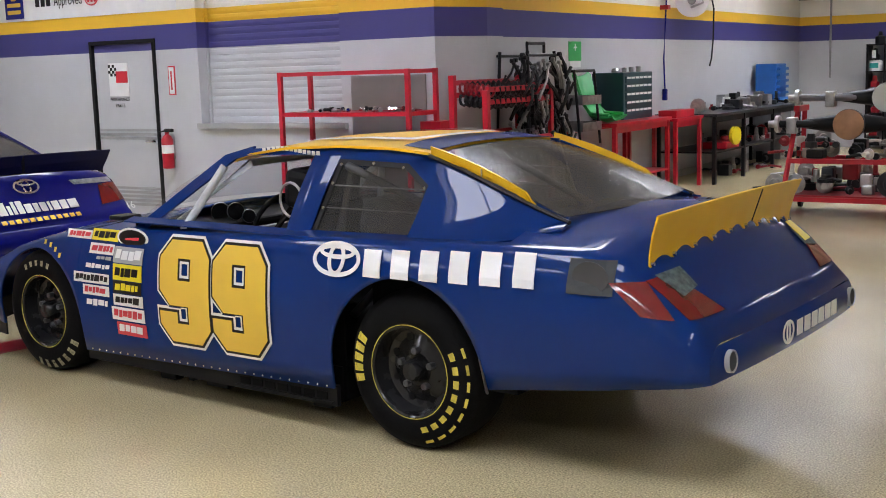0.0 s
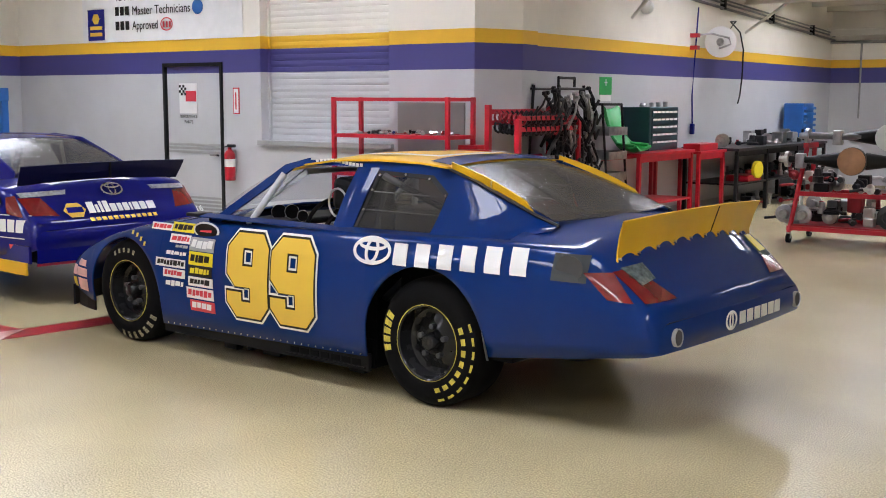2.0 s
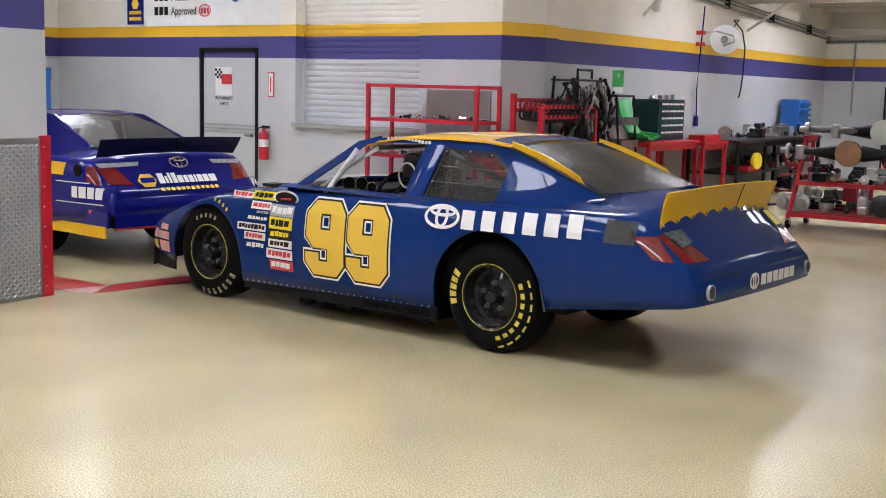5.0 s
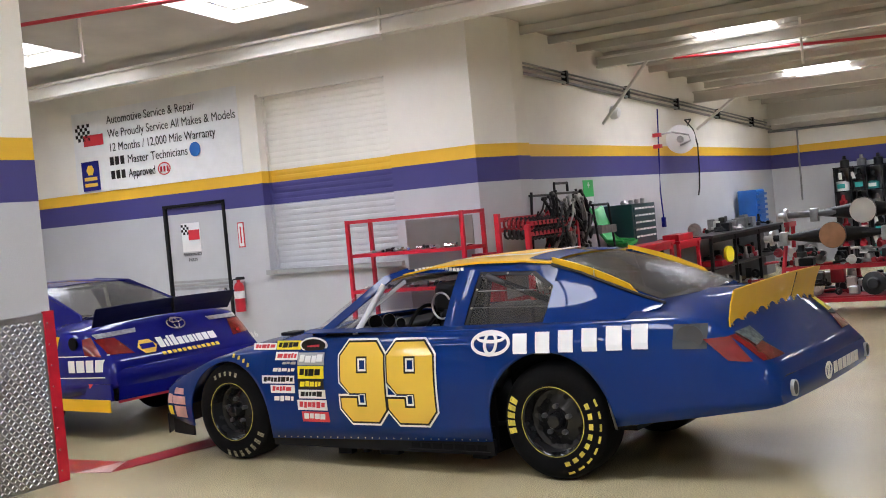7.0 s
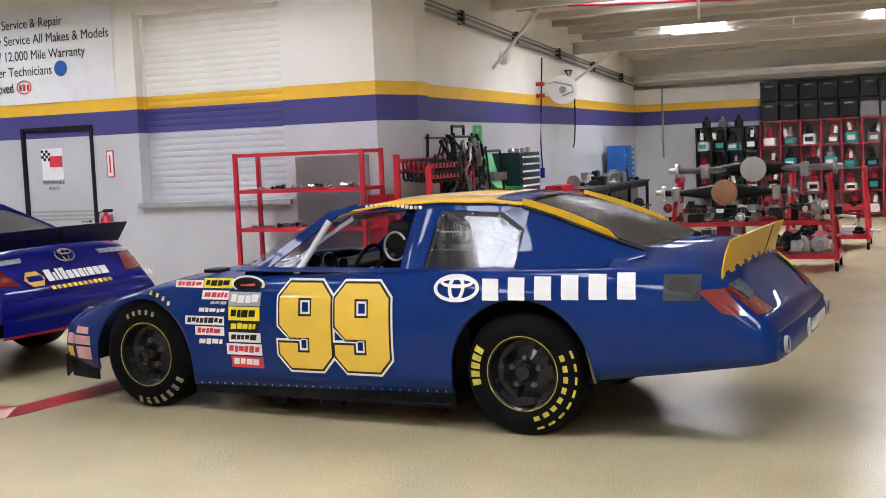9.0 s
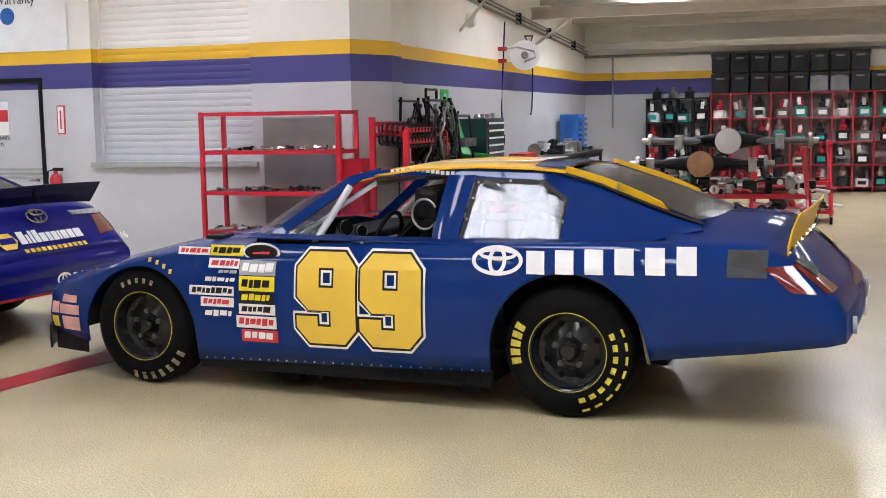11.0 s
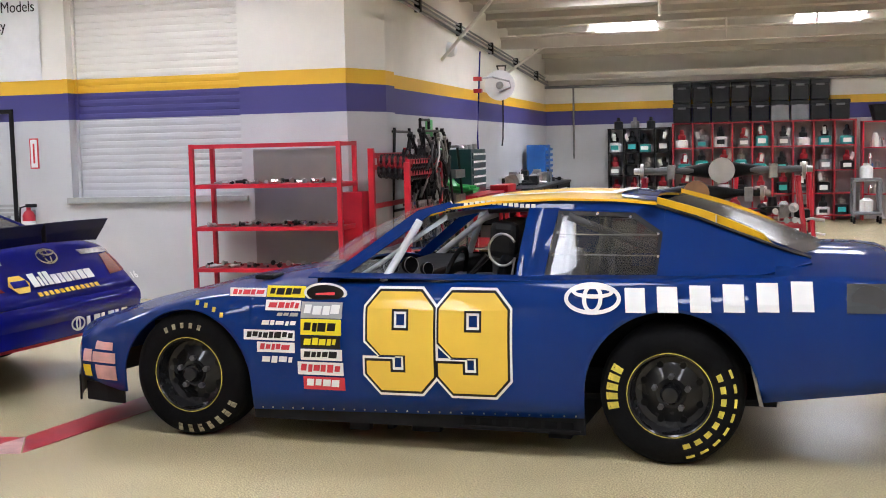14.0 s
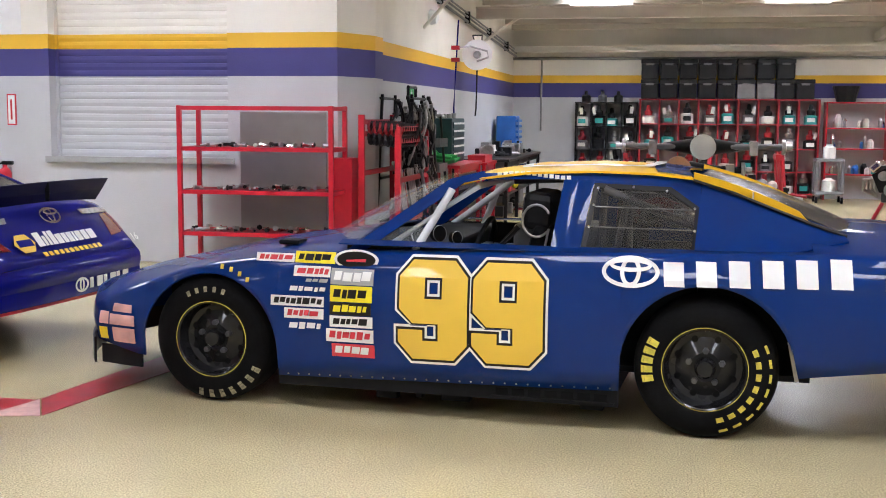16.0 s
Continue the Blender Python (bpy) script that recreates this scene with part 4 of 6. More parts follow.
    for x, z, r in ((-1.62, 0.93, 0.05), (-1.50, 0.94, 0.045), (-1.40, 0.92, 0.035)):
        gauge = part("gauge", lathe(bmesh.new(), (x, -0.45 + 0.1 * r, z), (0.8, -0.6, 0.1), ((0, r), (0.03, r), (0.032, r * 0.8)), 16), DARK, car)
        part("gauge_bezel", lathe(bmesh.new(), (x + 0.025, -0.469 + 0.1 * r, z + 0.003), (0.8, -0.6, 0.1), ((0, r * 1.05), (0.006, r)), 16, caps=False), STEEL, gauge)
    part("belt_strap", tube(bmesh.new(), [(-1.02, -0.5, 1.0), (-1.16, -0.5, 0.85), (-1.2, -0.48, 0.6)], 0.018, 6), BLACK, seat)
    part("passenger_panel", B(-1.2, -0.7, 0.2, 0.6, 0.75, 0.95, bevel=0.03), BOXGREY, car)
    return car


def navy_racer():
    car = thing("race_car", pose(-5.50, 1.517, 0, 0, 0, -5.6), "dark blue stock race car with a wide dark spoiler", "race car")
    shell = part("body", car_shell(), NAVY, car, "glossy dark blue body shell", smooth=38)
    md = shell.modifiers.new("thickness", "SOLIDIFY")
    md.thickness, md.offset = 0.012, -1
    part("rear_bumper", thick(fascia(1.37, 0.0), 0.01), NAVY, car, smooth=40)
    part("front_bumper", thick(fascia(-3.42, 0.0), 0.01), NAVY, car, smooth=40)
    part("underbody", B(-3.0, 1.0, -0.56, 0.56, 0.3, 0.6), DARK, car)
    part("rear_floor", B(0.5, 1.27, -0.78, 0.78, 0.56, 0.58), DARK, car)
    rows = [[(bend(1.35, y) - 0.01, y, z) for y in np.linspace(-0.80, 0.80, 15)] for z in (0.335, 0.355)]
    part("rear_lip", thick(grid(bmesh.new(), rows), 0.008), REDV, car, "thin red lower edge stripe")
    rows = [[(bend(1.36, y) + 0.012 * math.sin(3.14 * (z - 0.36) / 0.14), y, z) for y in np.linspace(-0.81, 0.81, 15)] for z in (0.36, 0.41, 0.46, 0.49)]
    part("rear_valance", thick(grid(bmesh.new(), rows), 0.008), NAVY, car, smooth=50)
    part("quarter_extension", B(0.44, 1.34, -0.87, -0.845, 0.36, 0.50), NAVY, car)
    part("side_sill", B(0.46, 1.32, -0.885, -0.87, 0.27, 0.37), GOLD, car, "tan lower rear quarter skirt")
    for s in (-1, 1):
        f = (lambda q: q) if s < 0 else mirrored
        part("rear_pillar", f(gh_plate([(-0.80, 0.89), (0.15, 0.91), (0.40, 0.94), (0.66, 1.0), (0.62, 1.05), (0.45, 1.115), (-0.06, 1.30), (-0.6, 1.325), (-0.8, 1.31)])), NAVY, car)
        part("a_pillar", f(gh_plate([(-1.90, 0.872), (-1.80, 0.872), (-1.30, 1.235), (-0.8, 1.262), (-0.8, 1.31), (-1.38, 1.255)])), NAVY, car)
        rows = [[(x, s * -side_y(x, 0.93) * k + s * -gh(x, 0.93) * (1 - k), 0.93 - 0.018 * k + 0.03 * max(x, 0) * (1 - k)) for x in np.linspace(-1.93, 0.62, 14)] for k in (0.0, 0.35, 0.7, 0.94)]
        part("belt_panel", thick(grid(bmesh.new(), rows), 0.006), NAVY, car, smooth=60)
        lamp = part("tail_lamp", f(flank_patch([(1.0, 0.87), (1.07, 0.885), (1.21, 0.72), (1.05, 0.74)])), LENS_RED, car, "red tail lamp wrapping the corner", smooth=50)
        part("inner_lamp", f(tail_patch([(-0.81, 0.86), (-0.64, 0.855), (-0.56, 0.715), (-0.79, 0.73)])), LENS_RED, lamp, smooth=50)
        part("clear_lamp", f(tail_patch([(-0.80, 0.895), (-0.40, 0.905), (-0.42, 0.872), (-0.79, 0.86)], 0.009)), LENS_CLEAR, lamp, "pale upper lamp bar", smooth=50)
        for x in (0.0, -2.67):
            wheel("wheel", car, x, s * 0.86, s, False)
    rows = []
    for x, z, e in ROOF:
        rows.append([(x, (0.60 - 0.09 * max(x + 0.72, 0)) * u, e + (z - e) * (1 - u * u)) for u in np.linspace(-1, 1, 15)])
    part("roof", thick(grid(bmesh.new(), rows), 0.012), NAVY, car, smooth=50)
    rows = []
    for k in range(7):
        s = k / 6
        x, z, w = -0.12 + 0.74 * s, 1.305 - 0.27 * s + 0.02 * math.sin(math.pi * s), 0.53 + 0.05 * s
        rows.append([(x + 0.08 * (1 - u * u), w * u, z - 0.03 * u * u * (1 - s)) for u in np.linspace(-1, 1, 13)])
    part("rear_window", thick(grid(bmesh.new(), rows), 0.005), SMOKE, car, "hazy clear rear window", smooth=50)
    rows = [[(x, y, z) for y in np.linspace(-0.56, 0.56, 4)] for x, z in ((-1.95, 0.95), (-1.4, 1.25))]
    part("windshield", thick(grid(bmesh.new(), rows), 0.005), GLASS, car)
    part("cabin_floor", B(-1.9, 0.5, -0.78, 0.78, 0.33, 0.36), DARK, car)
    part("roll_hoop", tube(bmesh.new(), [(-0.5, -0.68, 0.4), (-0.5, -0.55, 1.24), (-0.5, 0.55, 1.24), (-0.5, 0.68, 0.4)], 0.02), CAGE, car)
    rows = []
    for i in range(33):
        u = -1 + 2 * i / 32
        x0 = 1.03 + 0.05 * (1 - u * u)
        rows.append([(x0, 0.77 * u, 0.955 + 0.03 * (1 - u * u)), (x0 + 0.06, 0.785 * u, 1.05), (x0 + 0.10, 0.79 * u, 1.115 + 0.015 * (1 - u * u))])
    part("spoiler", thick(grid(bmesh.new(), rows), 0.006), MIDNIGHT, car, "tall dark blue blade spoiler")
    part("spoiler_joint", B(1.155, 1.185, -0.004, 0.004, 1.0, 1.13), TRIM, car)

    def tp(y, z):
        x = float(np.interp(-z, (-1.0, -0.86, -0.705, -0.62), (1.03, 1.17, 1.29, 1.37)))
        return Vector((bend(x, y) + 0.010, y, z + 0.008))

    def tail_plate(y0, y1, z0, z1, mt, nm, lift=0.0, label="", host=None):
        o = Vector((lift, 0, lift * 0.8))
        return part(nm, slab(bmesh.new(), [tp(y0, z0) + o, tp(y1, z0) + o, tp(y1, z1) + o, tp(y0, z1) + o], (0.003, 0, 0.002)), mt, host or car, label)
    for r in ((0.105, 0.066), (0.036, 0.062), (0.075, 0.028)):
        bb = loop_band(0, 0, r[0], r[1], 0.014, lambda x, z: 0.0, 26)
        bmesh.ops.transform(bb, matrix=Matrix.Translation((bend(1.14, 0) + 0.028, 0.0, 0.905 if r[0] != 0.075 else 0.932)) @ pose(0, 0, 0, 0, -38) @ pose(0, 0, 0, 0, 0, 90), verts=bb.verts)
        part("emblem_loop", bb, CHROME, car)
    hexa = [(-0.42 + 0.10 * math.cos(a), 0.745 + 0.062 * math.sin(a)) for a in np.linspace(0, 2 * math.pi, 7)[:-1]]
    o = Vector((0.002, 0, 0.002))
    part("filter_badge", slab(bmesh.new(), [tp(y, z) + o for y, z in hexa], (0.003, 0, 0.002)), YELLOW, car, "gold hexagonal badge")
    tail_plate(-0.49, -0.35, 0.725, 0.765, NAVY, "badge_bar", 0.007)
    for i, w in enumerate((0.06, 0.025, 0.025, 0.045, 0.055, 0.04, 0.05, 0.02, 0.055, 0.055, 0.075)):
        y0 = -0.30 + sum((0.06, 0.025, 0.025, 0.045, 0.055, 0.04, 0.05, 0.02, 0.055, 0.055, 0.075)[:i]) + 0.014 * i
        tail_plate(y0, y0 + w, 0.715, 0.80 if i in (0, 2, 3) else 0.775, WHITE, "web_mark", 0.003)
    for i in range(12):
        tail_plate(-0.32 + 0.055 * i, -0.285 + 0.055 * i, 0.655, 0.68, YELLOW, "slogan_mark", 0.003)
    tb = lambda y: bend(1.37, y) + 0.036
    for i in range(6):
        y0 = 0.10 + 0.085 * i
        part("tail_mark", B(tb(y0) - 0.02, tb(y0) - 0.014, y0, y0 + (0.064 if i % 2 else 0.035), 0.405, 0.475), WHITE, car)
    for r in ((0.075, 0.05), (0.026, 0.046)):
        bb = loop_band(0, 0, r[0], r[1], 0.014, lambda x, z: 0.0, 24)
        bmesh.ops.transform(bb, matrix=Matrix.Translation((tb(0.0) - 0.012, 0.0, 0.44)) @ pose(0, 0, 0, 0, 0, 90), verts=bb.verts)
        part("tail_emblem", bb, WHITE, car)
    words("tail_number", "16", 0.085, WHITE, car, Matrix.Translation(tp(0.74, 0.66) + Vector((0.012, 0, 0))) @ pose(0, 0, 0, -35, 0, 90), "white number sticker")
    # flank marks
    for i in range(4):
        part("flank_mark", patch(0.86 + 0.10 * i, 0.94 + 0.10 * i, 0.60, 0.70, 0.007, 3), WHITE, car)
    for z in (0.73, 0.55):
        part("flank_rule", patch(0.62, 1.26, z, z + 0.008, 0.007, 4), WHITE, car)
    part("flank_gold_mark", patch(0.50, 0.72, 0.79, 0.90, 0.007, 4), GOLD, car)
    part("fuel_filler", lathe(bmesh.new(), (0.92, side_y(0.92, 0.83) - 0.01, 0.84), (0, 1, 0), ((0, 0.055), (0.02, 0.05), (0.02, 0.03)), 20), DARK, car)
    part("flank_red_mark", patch(1.06, 1.17, 0.46, 0.50, 0.007, 3), REDV, car)
    return car


blue_racer()
navy_racer()


# ---- office wall: door, shutter, banner ----
def metal_door():
    d = thing("door_1", pose(0, 0, 0), "grey steel door in a black frame with a sign", "door", "", "structure")
    fr = bmesh.new()
    box(fr, DR[0], DR[0] + 0.045, YD - 0.02, YD + 0.1, 0, DR[3])
    box(fr, DR[1] - 0.045, DR[1], YD - 0.02, YD + 0.1, 0, DR[3])
    box(fr, DR[0] + 0.045, DR[1] - 0.045, YD - 0.02, YD + 0.1, DR[3] - 0.045, DR[3])
    part("door_frame", fr, BLACKTRIM, d, "black painted frame")
    leaf = part("door_leaf", B(DR[0] + 0.05, DR[1] - 0.05, YD + 0.02, YD + 0.065, 0.01, DR[3] - 0.05), WALL, d)
    for z0, z1 in ((0.93, 1.08), (0.12, 0.42)):
        n = int((z1 - z0) / 0.05)
        for i in range(n):
            z = z0 + i * 0.05
            part("louvre_slat", B(DR[0] + 0.06, DR[1] - 0.06, YD + 0.008, YD + 0.019, z, z + 0.03), CONC, leaf)
    part("door_handle", box(bmesh.new(), -7.78, -7.66, YD - 0.045, YD - 0.025, 0.90, 0.925, bevel=0.006), CHROME, d)
    part("handle_rose", lathe(bmesh.new(), (-7.69, YD + 0.015, 0.912), (0, -1, 0), ((0, 0.03), (0.045, 0.012)), 14), CHROME, d)
    sign = part("sign_plate", B(-8.40, -8.06, YD + 0.012, YD + 0.018, 1.46, 1.86), WHITE, d, "small white and red shop sign")
    part("sign_red", B(-8.27, -8.07, YD + 0.006, YD + 0.011, 1.62, 1.76), REDV, sign)
    for i in range(4):
        for j in range(4):
            if (i + j) % 2:
                part("flag_check", B(-8.40 + 0.035 * i, -8.365 + 0.035 * i, YD + 0.006, YD + 0.011, 1.70 + 0.035 * j, 1.735 + 0.035 * j), BLACK, sign)
    for k, tx in enumerate(("PERFORMANCE", "PARTS")):
        words("door_lettering", tx, 0.062, BLACK, d, Matrix.Translation((-8.23, YD + 0.014, 1.40 - 0.075 * k)), width=0.34 if k == 0 else 0.16, align="CENTER")


def shutter():
    s = thing("roller_shutter", pose(0, 0, 0), "closed slatted roller shutter painted with the wall's bands", "shutter")
    h = 0.0775
    n = int((SH[3] - SH[2]) / h)
    prof = ((0.0, 0.016), (0.007, 0.008), (0.035, 0.003), (0.062, 0.006), (h - 0.005, 0.012))
    for i in range(n + 1):
        z = SH[2] + i * h
        if z + h > SH[3] + 0.06:
            break
        rows = [[(x, YD + 0.115 + d, z + dz) for dz, d in prof] for x in (SH[0], SH[1])]
        part("slat", thick(grid(bmesh.new(), rows), 0.006), WALL, s)
    part("guide_rail", B(SH[0] - 0.0, SH[0] + 0.03, YD + 0.085, YD + 0.19, SH[2], SH[3]), WALL, s)
    part("guide_rail", B(SH[1] - 0.03, SH[1], YD + 0.085, YD + 0.19, SH[2], SH[3]), WALL, s)
    part("curtain_backing", B(SH[0], SH[1], YD + 0.165, YD + 0.175, SH[2], SH[3]), BLACKTRIM, s)
    solo("shutter_sill", B(SH[0] - 0.07, SH[1] + 0.07, YD - 0.06, YD + 0.02, SH[2] - 0.06, SH[2]), CONC, "grey painted sill under the shutter", "sill", "structure")


def banner():
    b = thing("banner", pose(0, 0, 0), "white vinyl service banner with black lettering", "banner")
    rows = [[(x, YD - 0.012 - 0.006 * math.sin(x * 5 + z * 2), z) for x in np.linspace(-10.35, -7.15, 24)] for z in np.linspace(2.44, 3.62, 6)]
    part("sheet", thick(grid(bmesh.new(), rows), 0.003), WHITE, b, smooth=60)
    for tx, z, w in (("Automotive Service & Repair", 3.40, 1.72), ("We Proudly Service All Makes & Models", 3.20, 2.42), ("12 Months / 12,000 Mile Warranty", 3.00, 2.02)):
        words("lettering", tx, 0.17, BLACK, b, Matrix.Translation((-9.62, YD - 0.024, z)), width=w)
    words("lettering", "Master Technicians", 0.17, BLACK, b, Matrix.Translation((-9.27, YD - 0.024, 2.80)), width=1.15)
    words("lettering", "Approved", 0.17, BLACK, b, Matrix.Translation((-9.27, YD - 0.024, 2.60)), width=0.52)
    for z in (2.80, 2.60):
        for i in range(3):
            part("name_bar", B(-9.62 + 0.105 * i, -9.545 + 0.105 * i, YD - 0.026, YD - 0.022, z, z + 0.12), BLACK, b)
    part("blue_seal", lathe(bmesh.new(), (-7.97, YD - 0.02, 2.86), (0, -1, 0), ((0, 0.10), (0.005, 0.10)), 18), BLUEBIN, b)
    emb = lambda x, z: YD - 0.026
    part("red_oval", loop_band(-8.57, 2.655, 0.12, 0.09, 0.016, emb), REDV, b)
    for i in range(3):
        part("red_bar", B(-8.65 + 0.062 * i, -8.615 + 0.062 * i, YD - 0.026, YD - 0.022, 2.61, 2.69), REDV, b)
    part("care_square", B(-10.22, -9.86, YD - 0.026, YD - 0.022, 2.47, 2.90), NAVY, b, "dark blue square badge")
    part("badge_core", lathe(bmesh.new(), (-10.04, YD - 0.026, 2.77), (0, -1, 0), ((0, 0.08), (0.004, 0.08)), 6), YELLOW, b)
    for z in (2.62, 2.53):
        part("badge_bar", B(-10.17, -9.91, YD - 0.031, YD - 0.027, z, z + 0.05), YELLOW, b)
    part("red_flash", B(-10.12, -9.72, YD - 0.026, YD - 0.022, 3.12, 3.28), REDV, b)
    for i in range(6):
        for j in range(5):
            if (i + j) % 2:
                part("flag_check", B(-10.28 + 0.05 * i, -10.23 + 0.05 * i, YD - 0.026, YD - 0.022, 3.20 + 0.05 * j, 3.25 + 0.05 * j), BLACK, b)


metal_door()
shutter()
banner()

fe = thing("fire_extinguisher", pose(-7.36, YD - 0.09, 0.60), "red fire extinguisher hanging on the wall", "extinguisher")
part("cylinder", lathe(bmesh.new(), (0, 0, 0), (0, 0, 1), ((0, 0.06), (0.01, 0.07), (0.34, 0.07), (0.38, 0.05), (0.40, 0.025), (0.43, 0.025)), 20), RED, fe, smooth=35)
part("label", lathe(bmesh.new(), (0, 0, 0.18), (0, 0, 1), ((0, 0.0715), (0.10, 0.0715)), 20, caps=False), WHITE, fe)
part("valve_handle", B(-0.03, 0.10, -0.02, 0.02, 0.43, 0.47, bevel=0.008), BLACKTRIM, fe)
part("hose", tube(bmesh.new(), [(-0.02, 0, 0.45), (-0.09, -0.02, 0.43), (-0.105, -0.02, 0.3), (-0.09, -0.02, 0.18)], 0.012), BLACKTRIM, fe)
part("wall_bracket", B(-0.03, 0.03, 0.06, 0.09, 0.1, 0.4), STEEL, fe)
sg = thing("wall_sign", pose(0, 0, 0), "narrow white sign with a red border", "sign")
part("plate", B(-7.36, -7.25, YD - 0.008, YD, 1.46, 1.80), REDV, sg)
part("face", B(-7.345, -7.265, YD - 0.012, YD - 0.0085, 1.475, 1.785), WHITE, sg)
part("red_arrow", B(-7.315, -7.295, YD - 0.016, YD - 0.0125, 1.52, 1.74), REDV, sg)
solo("wall_panel", B(-4.66, -3.72, YD - 0.02, YD, 0.3, 1.62), mat("dull_steel_sheet", (0.34, 0.33, 0.31), 0.32, 0.75, vary=0.12, scale=1.5), "dull steel sheet fixed to the wall", "panel")

# ---- red shelf rack by the office wall ----
rk = thing("shelf_rack", pose(0, 0, 0), "red welded steel rack holding small silver parts", "rack")
X0, X1, Y0, Y1 = -5.05, -3.43, 5.09, 5.62
for x in (X0, X1 - 0.045):
    for y in (Y0, Y1 - 0.045):
        part("upright", B(x, x + 0.045, y, y + 0.045, 0, 1.68, bevel=0.004), RED, rk)
for z in (1.635, 1.23, 0.80, 0.38):
    for y in (Y0, Y1 - 0.045):
        part("rail", B(X0 + 0.045, X1 - 0.045, y + 0.004, y + 0.041, z, z + 0.04), RED, rk)
    for x in (X0, X1 - 0.045):
        part("end_rail", B(x + 0.004, x + 0.041, Y0 + 0.045, Y1 - 0.045, z, z + 0.04), RED, rk)
    if z < 1.5:
        part("shelf", B(X0 + 0.045, X1 - 0.045, Y0 + 0.042, Y1 - 0.046, z + 0.02, z + 0.035), SHELFRED, rk)
rng = random.Random(5)
for z in (1.265, 0.835, 0.415):
    for i in range(34):
        x, y = rng.uniform(X0 + 0.1, X1 - 0.1), rng.uniform(Y0 + 0.08, Y1 - 0.1)
        a = rng.uniform(0, 3.1)
        r = rng.uniform(0.012, 0.028)
        l = rng.uniform(0.03, 0.12)
        b = lathe(bmesh.new(), (x, y, z + r + 0.001), (math.cos(a), math.sin(a), 0), ((0, r), (l * 0.3, r), (l * 0.3, r * 0.6), (l, r * 0.6)), 8)
        solo("steel_fitting", b, rng.choice((STEEL, CHROME, STEEL, BLACKTRIM)), "small turned steel fitting lying on the red rack", "fitting", "", "fittings on the rack")

solo("red_cabinet", B(-3.60, -3.36, 5.52, 5.78, 0, 1.16, bevel=0.006), RED, "narrow red steel cabinet by the wall corner", "cabinet")


def spring(bm, c, axis, r, n, length, wire, seg=10):
    axis = Vector(axis).normalized()
    u = axis.orthogonal().normalized()
    w = axis.cross(u)
    pts = [Vector(c) + axis * (length * k / (n * seg)) + r * (math.cos(2 * math.pi * k / seg) * u + math.sin(2 * math.pi * k / seg) * w) for k in range(n * seg + 1)]
    return tube(bm, pts, wire, 5)


# ---- spring rack ----
sr = thing("spring_rack", pose(0, 0, 0), "red steel rack with rows of pegs beside the wall", "rack")
for y in (5.62, 6.95):
    part("upright", B(-3.32, -3.26, y, y + 0.06, 0, 1.6, bevel=0.004), RED, sr)
    part("upright", B(-2.94, -2.88, y, y + 0.06, 0, 1.45, bevel=0.004), RED, sr)
    part("foot", B(-3.40, -2.75, y, y + 0.06, 0, 0.05), RED, sr)
for z in (1.38, 1.5, 0.98, 0.55):
    part("peg_rail", B(-3.30, -3.26, 5.68, 6.95, z, z + 0.05), RED, sr)
    part("peg_rail", B(-2.93, -2.89, 5.68, 6.95, z - 0.07, z - 0.02), RED, sr)
for z in (1.47, 1.36):
    for i in range(12):
        y = 5.74 + i * 0.104
        col = rng.choice((SHELFRED, BOXBLACK, BOXBLACK, BOXBLACK, BLACKTRIM))
        solo("coil_spring", spring(bmesh.new(), (-3.25, y, z), (1, 0, -0.1), 0.055, 6, 0.36, 0.015, 8), col, "racing coil spring resting on the red rack", "spring", "", "coil springs on the rack")
for i in range(15):
    y = 5.72 + i * 0.085
    b = tube(bmesh.new(), [(-2.95, y, 1.02), (-2.93, y + 0.02, 0.86), (-2.90, y + 0.05, 0.62)], 0.012, 6)
    lathe(b, (-2.96, y, 1.0), (0, 0, 1), ((0, 0.025), (0.03, 0.025)), 8)
    solo("control_arm", b, rng.choice((STEEL, CHROME, BLACKTRIM)), "slim steel control arm hanging on the red rack", "control arm", "", "control arms on the rack")

# ---- rolling tree of suspension arms ----
tr = thing("suspension_tree", pose(-3.17, 6.98, 0) @ Matrix.Diagonal((1, 1.05, 1.06, 1)), "black rolling rack hung full of steel suspension arms", "rack")
for x, y in ((-0.22, -0.38), (0.22, -0.38), (-0.22, 0.38), (0.22, 0.38)):
    part("post", R((x, y, 0.06), (x * 0.75, y * 0.75, 1.72), 0.018), BLACKTRIM, tr)
    part("caster", lathe(bmesh.new(), (x - 0.015, y, 0.035), (1, 0, 0), ((0, 0.035), (0.03, 0.035)), 14), RUBBER, tr)
part("top_handle", tube(bmesh.new(), [(0.1, -0.18, 1.70), (0.1, -0.18, 1.80), (0.1, 0.18, 1.80), (0.1, 0.18, 1.70)], 0.018), BLACKTRIM, tr)
for z in (1.68, 1.25, 0.85, 0.40):
    part("cross_rail", R((-0.18, -0.32, z), (-0.18, 0.32, z), 0.014), BLACKTRIM, tr)
    part("cross_rail", R((0.18, -0.32, z), (0.18, 0.32, z), 0.014), BLACKTRIM, tr)
